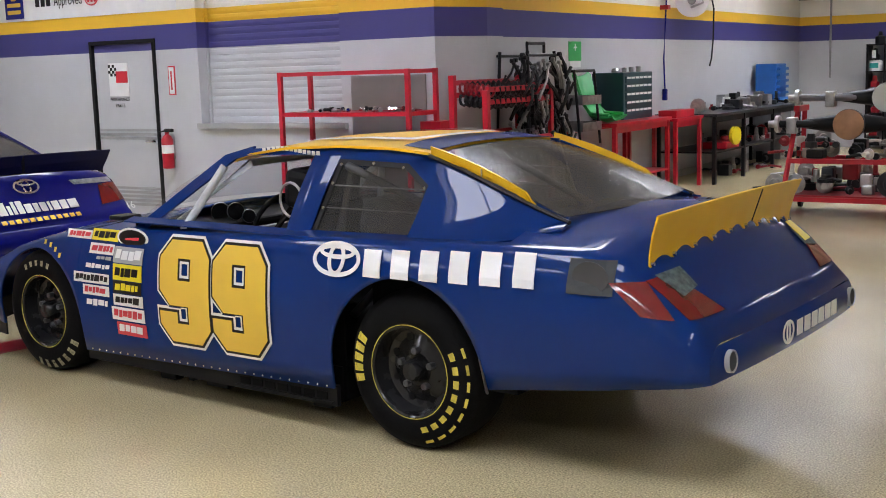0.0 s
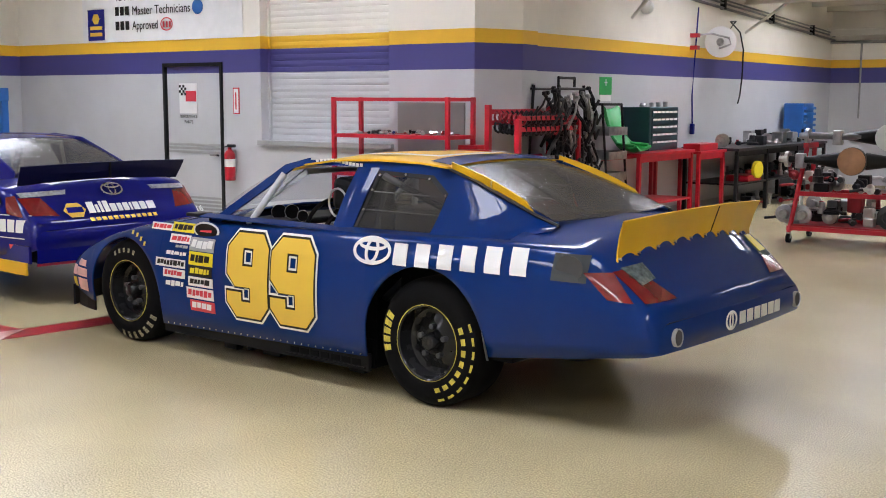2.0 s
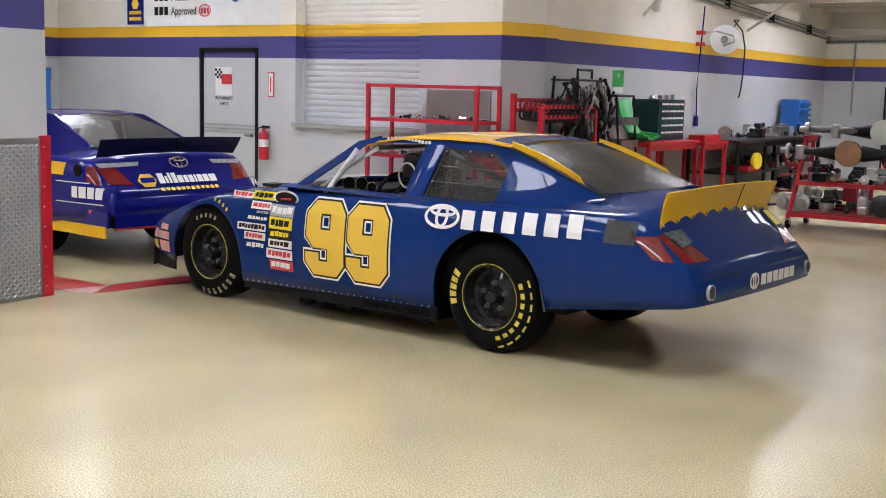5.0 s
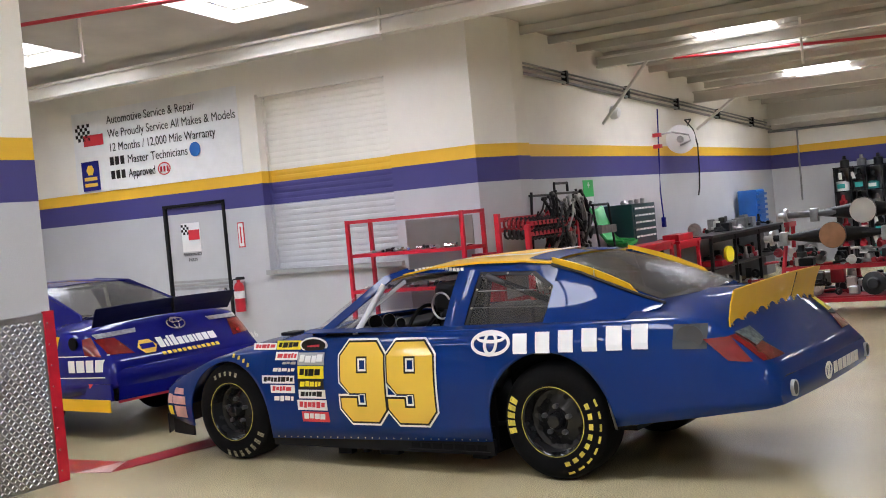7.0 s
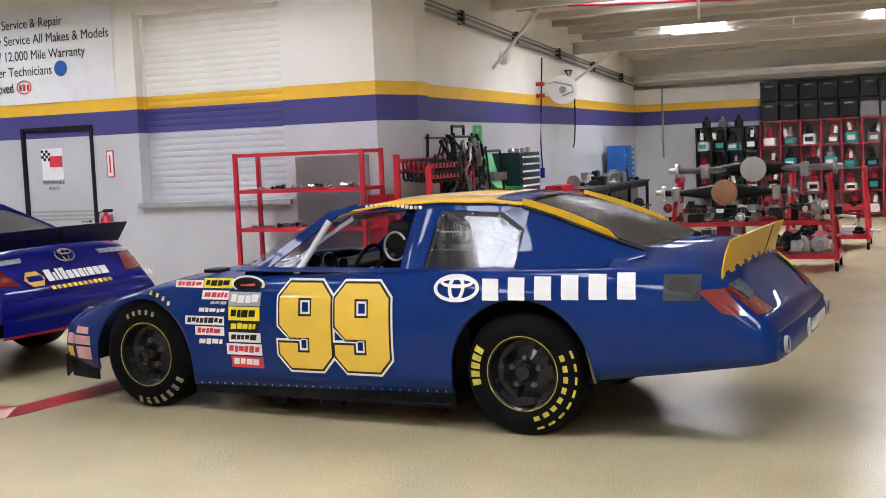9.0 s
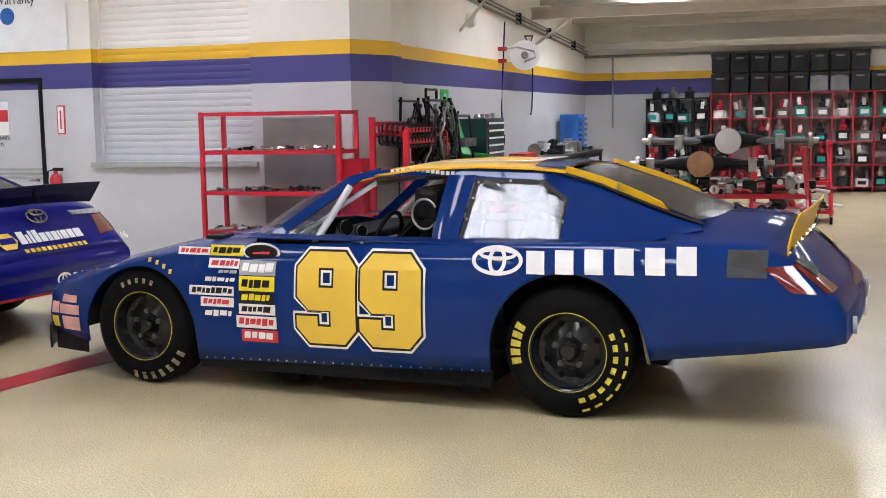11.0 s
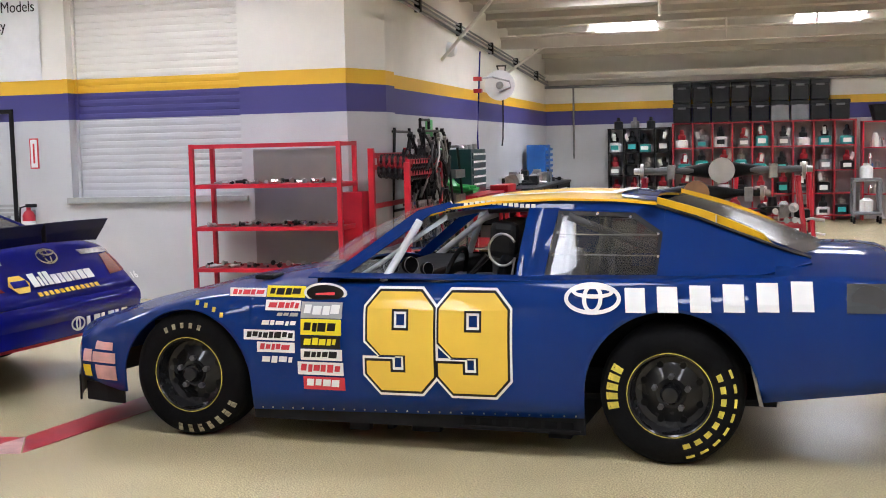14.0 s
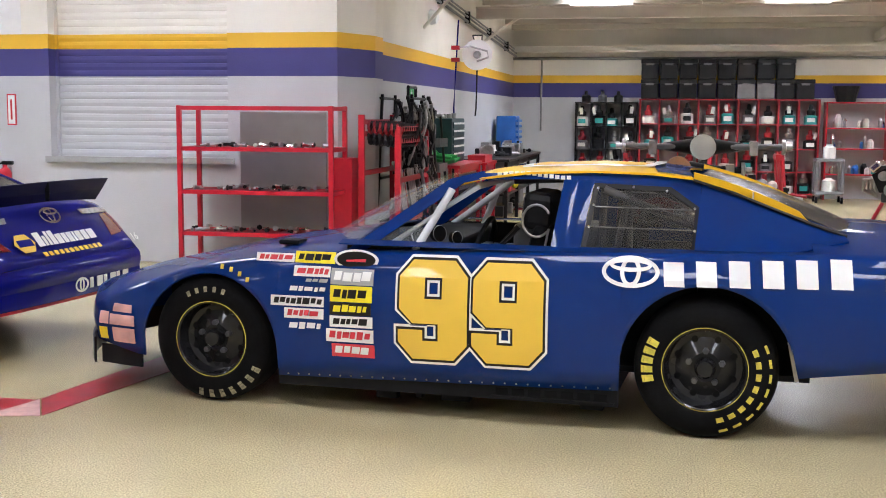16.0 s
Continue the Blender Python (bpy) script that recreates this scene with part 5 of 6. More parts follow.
for i in range(190):
    y, z, x = rng.uniform(-0.42, 0.42), rng.uniform(0.45, 1.70), rng.uniform(-0.05, 0.30)
    a, l = rng.uniform(-0.9, 0.9), rng.uniform(0.20, 0.42)
    p0, p1 = Vector((x, y, z)), Vector((x + rng.uniform(-0.03, 0.05), y + l * math.sin(a), z - l * math.cos(a)))
    b = tube(bmesh.new(), [p0, (p0 + p1) / 2 + Vector((0.02, 0.02, 0)), p1, p1 + Vector((0, 0.12 * math.cos(a), 0.10))], rng.uniform(0.012, 0.022), 6)
    lathe(b, p0, (1, 0, 0), ((-0.02, 0.022), (0.02, 0.022)), 8)
    part("suspension_arm", b, rng.choice((STEEL, BLACKTRIM, BLACKTRIM, BLACKTRIM, BENCHTOP)), tr)

# ---- tray stand ----
st = thing("tray_stand", pose(-3.17, 8.02, 0), "black steel stand with bare metal trays", "stand")
for x, y in ((-0.3, -0.26), (-0.3, 0.26), (0.3, -0.26), (0.3, 0.26)):
    part("leg", R((x, y, 0), (x * (0.55 if x > 0 else 1), y, 1.62 if x < 0 else 1.6), 0.016), BLACKTRIM, st)
part("top_bar", R((-0.3, -0.26, 1.6), (-0.3, 0.26, 1.6), 0.016), BLACKTRIM, st)
part("top_bar", R((0.165, -0.26, 1.6), (0.165, 0.26, 1.6), 0.016), BLACKTRIM, st)
for y in (-0.26, 0.26):
    part("top_side_bar", R((-0.3, y, 1.6), (0.165, y, 1.6), 0.016), BLACKTRIM, st)
for z in (1.22, 0.92, 0.66, 0.40):
    tray = part("tray", B(-0.28, 0.26, -0.25, 0.25, z, z + 0.02), STEEL, st)
    for q in ((-0.28, 0.26, -0.25, -0.238), (-0.28, 0.26, 0.238, 0.25), (0.25, 0.262, -0.238, 0.238)):
        part("tray_edge", B(*q, z + 0.02, z + 0.10), STEEL, tray)

# ---- green moulded seat shape ----
gr = thing("green_creeper", pose(-3.20, 8.66, 0.985), "bright green moulded plastic creeper leaning on the wall", "creeper")
rows = []
for k, (x, z) in enumerate(((-0.2, 0.55), (-0.16, 0.52), (-0.08, 0.2), (0.02, 0.06), (0.2, 0.02), (0.3, 0.04))):
    rows.append([(x + 0.04 * abs(u), 0.2 * u, z + 0.05 * u * u) for u in np.linspace(-1, 1, 7)])
part("shell", thick(grid(bmesh.new(), rows), 0.025), GREEN, gr, smooth=50)
for y in (-0.2, 0.2):
    part("side_rail", tube(bmesh.new(), [(-0.16, y, 0.57), (-0.04, y, 0.25), (0.06, y, 0.11), (0.3, y, 0.09)], 0.022), GREEN, gr)


# ---- red table with the tool chest ----
def table(name, x0, x1, y0, y1, h, top_mat, leg_mat, label, shelf=None):
    t = thing(name, pose(0, 0, 0), label, "table")
    part("tabletop", B(x0, x1, y0, y1, h - 0.04, h, bevel=0.004), top_mat, t)
    for x in (x0 + 0.02, x1 - 0.07):
        for y in (y0 + 0.02, y1 - 0.07):
            part("leg", B(x, x + 0.05, y, y + 0.05, 0, h - 0.04), leg_mat, t)
    for x in (x0 + 0.025, x1 - 0.065):
        part("apron", B(x, x + 0.03, y0 + 0.07, y1 - 0.07, h - 0.12, h - 0.04), leg_mat, t)
    if shelf:
        part("shelf", B(x0 + 0.03, x1 - 0.03, y0 + 0.03, y1 - 0.03, shelf, shelf + 0.025), leg_mat, t)
    return t


table("red_table", -3.46, -2.78, 8.40, 10.12, 0.98, RED, RED, "red painted steel work table", 0.3)
table("red_table", -3.46, -2.72, 10.16, 11.12, 0.95, RED, RED, "red painted steel work table beside the bench")
tc = thing("tool_chest", pose(-3.17, 9.62, 0.981), "dark teal tool chest with rows of pale drawer fronts", "tool chest")
part("case", B(-0.28, 0.14, -0.46, 0.46, 0, 0.58, bevel=0.01), TEAL, tc)
for i in range(5):
    part("drawer", B(0.142, 0.155, -0.40, 0.40, 0.05 + 0.10 * i, 0.13 + 0.10 * i), TEAL, tc)
    for k in range(6):
        part("drawer_label", B(0.156, 0.159, -0.38 + 0.13 * k, -0.27 + 0.13 * k, 0.10 + 0.10 * i, 0.125 + 0.10 * i), PAPER, tc)
rb = solo("red_tray", B(-3.0, -2.75, 10.2, 10.85, 0.951, 1.05, bevel=0.008), RED, "shallow red steel tray on the table", "tray")
for i in range(5):
    b = lathe(bmesh.new(), (-3.2, 9.3, 1.562 + 0.001), (0, 0, 1), ((0, 0.04), (0.02, 0.05), (0.05, 0.03)), 12) if i == 0 else lathe(bmesh.new(), (-3.3 + 0.04 * i, 9.36 + 0.13 * i, 1.562), (0, 0, 1), ((0, 0.03), (0.03 + 0.01 * i, 0.035), (0.06, 0.015)), 10)
    solo("metal_part", b, STEEL, "small machined metal part on the tool chest", "metal part", "", "parts on the tool chest")

# ---- dark bench ----
bench = table("workbench", -3.44, -2.55, 11.15, 15.3, 0.96, BENCHTOP, BLACKTRIM, "long dark steel workbench with a lower shelf", 0.42)
for y in (12.4, 13.8):
    part("leg", B(-2.62, -2.57, y, y + 0.05, 0, 0.92), BLACKTRIM, bench)
bb = thing("bin_cabinet", pose(-3.2, 15.75, 0.0), "blue plastic small parts cabinet on a grey stand", "cabinet")
part("stand", B(-0.22, 0.25, -0.3, 0.3, 0, 0.95), BOXGREY, bb)
part("case", B(-0.2, 0.16, -0.28, 0.28, 0.95, 1.6, bevel=0.02), BLUEBIN, bb)
for i in range(6):
    part("bin_lip", B(0.16, 0.21, -0.26, 0.26, 0.99 + 0.10 * i, 1.035 + 0.10 * i), BLUEBIN, bb)
gb = thing("gearbox", pose(-3.0, 11.55, 0.961) @ Matrix.Scale(0.62, 4), "silver cast aluminium gearbox lying on the bench", "gearbox")
part("bell_housing", lathe(bmesh.new(), (0.05, 0, 0.18), (-0.4, 0.9, 0.1), ((-0.2, 0.17), (-0.17, 0.17), (0.0, 0.11), (0.2, 0.08), (0.4, 0.05)), 16), STEEL, gb, smooth=40)
part("side_cover", B(-0.08, 0.08, -0.05, 0.25, 0.0, 0.14, bevel=0.02), STEEL, gb)
solo("yellow_disc", lathe(bmesh.new(), (-2.60, 12.0, 0.62), (1, -0.2, 0), ((0, 0.13), (0.05, 0.13), (0.052, 0.05)), 20), YELV, "yellow round reel on the bench's lower shelf", "reel")
solo("red_bin", B(-2.95, -2.6, 11.7, 12.25, 0.446, 0.54, bevel=0.01), RED, "red parts bin on the lower shelf", "bin")
for i in range(22):
    y, x = rng.uniform(12.4, 15.1), rng.uniform(-3.3, -2.75)
    z = 0.961 if i < 14 else 0.446
    r, h = rng.uniform(0.03, 0.09), rng.uniform(0.05, 0.22)
    if i % 3:
        b = lathe(bmesh.new(), (x, y, z), (0, 0, 1), ((0, r), (h * 0.5, r), (h * 0.55, r * 0.6), (h, r * 0.5)), 12)
    else:
        b = B(x - r, x + r, y - r * 1.6, y + r * 1.6, z, z + h, bevel=0.01)
    solo("bench_part", b, rng.choice((STEEL, BOXBLACK, BOXGREY, BENCHTOP, STEEL, SHELFRED)), "loose mechanical part on the dark workbench", "part", "", "parts on the workbench")

# ---- side wall fittings ----
fa = thing("first_aid_sign", pose(0, 0, 0), "green sign with white marks on the side wall", "sign")
part("plate", B(XW, XW + 0.006, 8.60, 8.94, 1.72, 1.95), GREEN, fa)
part("cross_bar", B(XW + 0.007, XW + 0.01, 8.73, 8.81, 1.87, 1.89), WHITE, fa)
part("cross_post", B(XW + 0.007, XW + 0.01, 8.76, 8.78, 1.84, 1.92), WHITE, fa)
part("white_foot", B(XW, XW + 0.006, 8.62, 8.92, 1.64, 1.715), WHITE, fa)
hr = thing("hose_reel", pose(XW, 11.8, 2.52), "white wall-mounted hose reel with a red bracket", "hose reel")
part("bracket", B(0, 0.12, -0.33, -0.24, -0.12, -0.06), RED, hr)
part("bracket", B(0, 0.12, -0.33, -0.24, 0.06, 0.12), RED, hr)
part("drum", lathe(bmesh.new(), (0.32, 0.10, 0), (0.2, -1, 0), ((0, 0.22), (0.01, 0.23), (0.02, 0.22), (0.03, 0.10), (0.08, 0.10), (0.09, 0.22), (0.10, 0.23)), 28), WHITE, hr, smooth=35)
part("hub", lathe(bmesh.new(), (0.34, 0.0, 0), (0.2, -1, 0), ((0, 0.06), (0.03, 0.05)), 14), STEEL, hr)
part("arm", tube(bmesh.new(), [(0.06, -0.28, 0.09), (0.25, -0.10, 0.12), (0.50, -0.05, 0.05), (0.52, -0.03, -0.04), (0.34, -0.03, -0.10)], 0.015), STEEL, hr)
part("drop_hose", tube(bmesh.new(), [(0.1, -0.28, 0.5), (0.06, -0.28, -0.3), (0.04, -0.29, -0.8), (0.05, -0.27, -1.25)], 0.012), NAVY, hr)
part("coupling", B(0.02, 0.08, -0.31, -0.24, -1.38, -1.22, bevel=0.01), NAVY, hr)
part("loop_hose", tube(bmesh.new(), [(0.40, 0.05, 0.10), (0.30, 0.7, 0.34), (0.10, 1.0, 0.36), (0.05, 1.55, 0.22), (0.05, 1.72, -0.05), (0.05, 1.7, -0.5), (0.06, 1.6, -0.8), (0.06, 1.52, -0.92)], 0.013), BLACKTRIM, hr)


def slope(y, z0):
    return z0 - 0.044 * (y - 6.7)


for k, (dz, r) in enumerate(((0, 0.022), (0.075, 0.016), (0.13, 0.014))):
    solo("conduit", R((XW + 0.05, 6.85, slope(6.85, 3.34) + dz), (XW + 0.05, YF, slope(YF, 3.34) + dz), r), PIPE, "grey steel conduit run along the wall", "conduit", "", "conduits")
for y in (8.2, 10.4, 12.6, 14.8, 17):
    solo("conduit_clamp", B(XW, XW + 0.08, y, y + 0.06, slope(y, 3.32), slope(y, 3.50)), BLACKTRIM, "black strut clamp carrying the conduits", "clamp", "", "conduit clamps")
solo("wall_lamp", lathe(bmesh.new(), (XW, 9.86, 2.93), (1, 0, -0.2), ((0, 0.1), (0.06, 0.1), (0.12, 0.07), (0.14, 0.02)), 18), WHITE, "small white round wall lamp, unlit", "lamp", smooth=40)
for y in (18.33,):
    solo("conduit", R((XW, y, 2.78), (XR, y, 2.78), 0.03), PIPE, "grey pipe along the far wall", "conduit", "", "conduits")
for x, z in ((-2.9, 1.2),):
    solo("drop_conduit", R((x, 18.36, 1.3), (x, 18.36, 2.75), 0.02), PIPE, "thin vertical conduit on the far wall", "conduit")
for x0, x1, y in ((-7.5, -1.0, 2.0), (-2.4, 1.2, 9.6)):
    solo("sprinkler_pipe", R((x0, y, roof_z(y) - 0.25), (x1, y + 1.2, roof_z(y + 1.2) - 0.25), 0.022), RED, "thin red sprinkler pipe below the roof", "pipe", "", "sprinkler pipes")
for x, y in ((-6.9, 3.0), (-4.2, 4.95), (1.6, 13.7), (0.2, 13.7), (2.8, 13.7), (-0.6, 9.5), (3.0, 9.5)):
    solo("hanger_rod", R((x, y, 3.2 if y > 9 else 3.7), (x, y, roof_z(y) + 0.02), 0.018), BEAM, "white hanger rod from the roof", "rod", "", "hanger rods")
for y in (9.5, 13.7):
    solo("knee_brace", R((XW, y, 2.75), (XW + 0.75, y, 3.25 if y > 12 else 3.56), 0.025), BEAM, "white diagonal knee brace at the wall", "brace", "", "knee braces")

# ---- pillar ----
pl = thing("pillar", pose(0, 0, 0), "square painted pillar clad with tread plate and red corner guards", "pillar", "", "structure")
PX0, PX1, PY0, PY1 = -3.97, -3.60, -1.30, -0.56
part("shaft", B(PX0, PX1, PY0, PY1, 0, 4.38), WALL, pl)
part("tread_plate", B(PX1 + 0.002, PX1 + 0.012, PY0 + 0.05, PY1 - 0.05, 0, 1.2), PLATE, pl, "bright aluminium tread plate")
part("tread_plate", B(PX0 + 0.05, PX1 - 0.05, PY0 - 0.012, PY0 - 0.002, 0, 1.2), PLATE, pl)
part("tread_plate", B(PX0 + 0.05, PX1 - 0.05, PY1 + 0.002, PY1 + 0.012, 0, 1.2), PLATE, pl)


def tread_bars(put, u0, u1, z0, z1):
    """Raised lens-shaped bars, turned by turns, laid by put(u, z, height)."""
    bm = bmesh.new()
    p = 0.030
    for i in range(int((u1 - u0) / p)):
        for j in range(int((z1 - z0) / p)):
            cu, cz = u0 + (i + 0.5) * p, z0 + (j + 0.5) * p
            a = radians(45 if (i + j) % 2 else -45)
            du, dz = 0.0165 * math.cos(a), 0.0165 * math.sin(a)
            nu, nz = -0.005 * math.sin(a), 0.005 * math.cos(a)
            rim_ = [bm.verts.new(put(cu + s * du + t * nu, cz + s * dz + t * nz, 0.0)) for s, t in ((-1, 0), (-0.3, -1), (0.3, -1), (1, 0), (0.3, 1), (-0.3, 1))]
            top_ = [bm.verts.new(put(cu + s * du, cz + s * dz, 0.006)) for s in (-0.55, 0.55)]
            for q in ((0, 1, 6), (1, 2, 7, 6), (2, 3, 7), (3, 4, 7), (4, 5, 6, 7), (5, 0, 6)):
                bm.faces.new([(rim_ + top_)[k] for k in q])
    return bm


tagged(part("tread_pattern", tread_bars(lambda u, z, h: (PX1 + 0.0121 + h, u, z), PY0 + 0.08, PY1 - 0.08, 0.02, 1.18), BARS, pl), kind="stuff")
tagged(part("tread_pattern", tread_bars(lambda u, z, h: (u, PY0 - 0.0121 - h, z), PX0 + 0.08, PX1 - 0.08, 0.02, 1.18), BARS, pl), kind="stuff")
for x, sx in ((PX0, -1), (PX1, 1)):
    for y, sy2 in ((PY0, -1), (PY1, 1)):
        b = bmesh.new()
        o = 0.018
        xa, xb = sorted((x + sx * o, x - sx * 0.075))
        ya, yb = sorted((y + sy2 * 0.002, y + sy2 * o))
        box(b, xa, xb, ya, yb, 0, 1.215)
        xa, xb = sorted((x + sx * 0.002, x + sx * o))
        ya, yb = sorted((y + sy2 * 0.002, y - sy2 * 0.075))
        box(b, xa, xb, ya, yb, 0, 1.215)
        g = part("corner_guard", b, RED, pl, "red steel corner guard")
        if sx > 0 or sy2 < 0:
            for i in range(8):
                z = 0.08 + 0.15 * i
                if sx > 0:
                    part("screw", lathe(bmesh.new(), (x + o, y - sy2 * 0.045, z), (1, 0, 0), ((0, 0.008), (0.004, 0.005)), 8), CHROME, g)
                if sy2 < 0:
                    part("screw", lathe(bmesh.new(), (x - sx * 0.045, y - o, z), (0, -1, 0), ((0, 0.008), (0.004, 0.005)), 8), CHROME, g)

# ---- red floor tape ----
tp_ = thing("floor_tape", pose(0, 0, 0), "red marking tape stuck on the floor", "tape", "", "structure")
part("strip", slab(bmesh.new(), [(-7.5, -0.02, 0.001), (-7.5, -0.30, 0.001), (-3.72, -0.38, 0.001), (-3.62, 0.0, 0.001)], (0, 0, 0.003)), TAPE, tp_)
part("strip", slab(bmesh.new(), [(-3.615, 0.03, 0.001), (-3.42, -0.30, 0.001), (-3.20, 0.9, 0.001), (-3.10, 1.9, 0.001), (-3.36, 1.9, 0.001)], (0, 0, 0.003)), TAPE, tp_)
part("worn_corner", slab(bmesh.new(), [(-3.715, -0.38, 0.001), (-3.425, -0.31, 0.001), (-3.62, 0.02, 0.001)], (0, 0, 0.003)), PALE, tp_, "scuffed pale corner of the tape")
part("strip", slab(bmesh.new(), [(-7.5, -1.75, 0.001), (-3.44, -1.75, 0.001), (-3.44, -1.60, 0.001), (-7.5, -1.60, 0.001)], (0, 0, 0.003)), TAPE, tp_)

# ---- blue press by the left wall ----
pr = thing("shop_press", pose(-10.9, 4.54, 0), "blue steel shop press frame", "press")
for y in (-0.3, 0.3):
    part("post", B(-0.06, 0.06, y - 0.05, y + 0.05, 0, 1.78, bevel=0.006), BLUEBIN, pr)
part("head", B(-0.08, 0.08, -0.35, 0.35, 1.62, 1.80, bevel=0.006), BLUEBIN, pr)
part("screw_jack", R((0, 0, 1.35), (0, 0, 2.12), 0.035, seg=12), STEEL, pr)


# ---- far wall shelving ----
def bay_shelf(name, x0, x1, cols, rows_z, h, material, label):
    s = thing(name, pose(0, 0, 0), label, "shelving")
    w = (x1 - x0) / cols
    for i in range(cols + 1):
        x = x0 + w * i
        part("upright", B(x - 0.016, x + 0.016, YF - 0.46, YF - 0.06, 0, h), material, s)
    for z in (*rows_z, h):
        part("shelf", B(x0 - 0.02, x1 + 0.02, YF - 0.47, YF - 0.06, z - 0.012, z + 0.012), material, s)
    return [(x0 + w * (i + 0.5), w, z + 0.012) for i in range(cols) for z in rows_z]


cells = bay_shelf("red_shelving", -0.86, 2.60, 9, (0.10, 0.53, 0.98, 1.46), 1.95, SHELFRED, "red steel shelving full of shock absorbers")
cells += bay_shelf("black_shelving", -2.14, -0.92, 4, (0.08, 0.50, 0.94, 1.40), 1.88, BLACKTRIM, "black wire shelving full of shock absorbers")
for x, w, z in cells:
    if rng.random() < 0.07:
        continue
    sh = thing("shock_absorber", pose(x + rng.uniform(-0.05, 0.05), YF - 0.34 + rng.uniform(-0.02, 0.03), z) @ Matrix.Diagonal((1.5, 1.15, 1.38, 1)), "racing shock absorber with a paper tag on a shelf", "shock absorber", "shock absorbers on the shelving")
    col = rng.choice((TEALV, WHITE, BOXBLACK, TEALV, BOXGREY, BOXBLACK, PAPER))
    hh = rng.uniform(0.09, 0.15)
    part("canister", lathe(bmesh.new(), (0, 0, 0), (0, 0, 1), ((0, 0.085), (hh, 0.085), (hh + 0.015, 0.05)), 12), col, sh)
    part("body", lathe(bmesh.new(), (0, 0, hh + 0.016), (0, 0, 1), ((0, 0.05), (0.06, 0.055), (0.08, 0.03), (0.14, 0.025), (0.15, 0.012)), 10), rng.choice((SHELFRED, BOXBLACK, SHELFRED, BOXBLACK, STEEL)), sh)
    part("label_band", B(-0.05, 0.05, -0.092, -0.086, hh * 0.3, hh * 0.8), rng.choice((PAPER, PAPER, BOXBLACK, TEALV)), sh)
    if rng.random() < 0.5:
        part("paper_tag", box(bmesh.new(), -0.022, 0.022, -0.07, -0.066, hh + 0.04, hh + 0.14, m=pose(0, 0, 0, 0, rng.uniform(-20, 20), 0)), PAPER, sh)
for i in range(9):
    for j in range(2):
        x, z = -0.68 + 0.375 * i, 1.963 + 0.395 * j
        if j == 1 and i in (8,):
            continue
        c = thing("storage_case", pose(x, YF - 0.28, z), "stacked black plastic storage case with a pale latch", "case", "cases on the shelving")
        g = BOXGREY if i in (5, 6) and j == 0 else BOXBLACK
        part("body", B(-0.17, 0.17, -0.18, 0.18, 0, 0.30, bevel=0.02), g, c)
        part("lid", B(-0.18, 0.18, -0.19, 0.19, 0.302, 0.385, bevel=0.015), BOXBLACK, c)
        part("latch", B(-0.08, 0.08, -0.20, -0.191, 0.27, 0.31), BOXGREY, c)
for i, x in enumerate((-1.95, -1.62, -1.3)):
    c = solo("filter_can", lathe(bmesh.new(), (x, YF - 0.3, 1.893), (0, 0, 1), ((0, 0.09), (0.13, 0.09), (0.15, 0.04), (0.22, 0.03)), 14), (BOXBLACK, BOXGREY, BOXBLACK)[i], "dark canister standing on the black shelving", "canister", "", "canisters")
cells2 = bay_shelf("part_shelving", 2.74, 3.9, 1, (0.5, 1.0, 1.40), 1.9, RED, "red open shelving with pipes and tools")
for i in range(26):
    x, z = rng.uniform(2.85, 3.8), rng.choice((0.512, 1.012, 1.412))
    r, h = rng.uniform(0.03, 0.07), rng.uniform(0.08, 0.3)
    b = lathe(bmesh.new(), (x, YF - rng.uniform(0.15, 0.4), z), (0, 0, 1), ((0, r), (h * 0.7, r), (h, r * 0.5)), 10)
    solo("shelf_part", b, rng.choice((STEEL, PAPER, BOXBLACK, TEALV, CHROME, BLUEBIN)), "assorted part standing on the red shelving", "part", "", "parts on the open shelving")
solo("bucket", lathe(bmesh.new(), (3.1, YF - 0.3, 1.915), (0, 0, 1), ((0, 0.18), (0.3, 0.26), (0.31, 0.28)), 18), BOXBLACK, "black bucket standing on the shelving", "bucket")
for i in range(14):
    x = 4.0 + 0.33 * i
    b = R((x, YF - 0.15, 0.0), (x + 0.05, YF - 0.08, rng.uniform(1.4, 2.1)), rng.uniform(0.03, 0.06))
    solo("leaning_tube", b, rng.choice((PAPER, STEEL, CHROME, RED, BOXGREY)), "tube leaning against the far wall", "tube", "", "tubes at the far wall")

kc = thing("grey_cart", pose(2.72, 17.2, 0), "grey two-tier plastic utility cart", "cart")
for z in (0.16, 0.78):
    part("tray", B(-0.26, 0.26, -0.24, 0.24, z, z + 0.06, bevel=0.015), BOXGREY, kc)
for x in (-0.23, 0.23):
    for y in (-0.21, 0.21):
        part("post", B(x - 0.03, x + 0.03, y - 0.03, y + 0.03, 0.22, 0.78), BOXGREY, kc)
        part("caster", lathe(bmesh.new(), (x - 0.02, y, 0.06), (1, 0, 0), ((0, 0.06), (0.04, 0.06)), 14), RUBBER, kc)
        part("caster_fork", B(x - 0.024, x + 0.024, y - 0.012, y + 0.012, 0.06, 0.16), STEEL, kc)
part("white_jug", lathe(bmesh.new(), (0, -0.05, 0.221), (0, 0, 1), ((0, 0.12), (0.2, 0.12), (0.25, 0.05)), 14), PAPER, kc)
solo("white_jar", lathe(bmesh.new(), (2.72, 17.2, 0.841), (0, 0, 1), ((0, 0.12), (0.2, 0.12), (0.24, 0.06), (0.27, 0.06)), 16), PAPER, "white plastic jar on the grey cart", "jar")


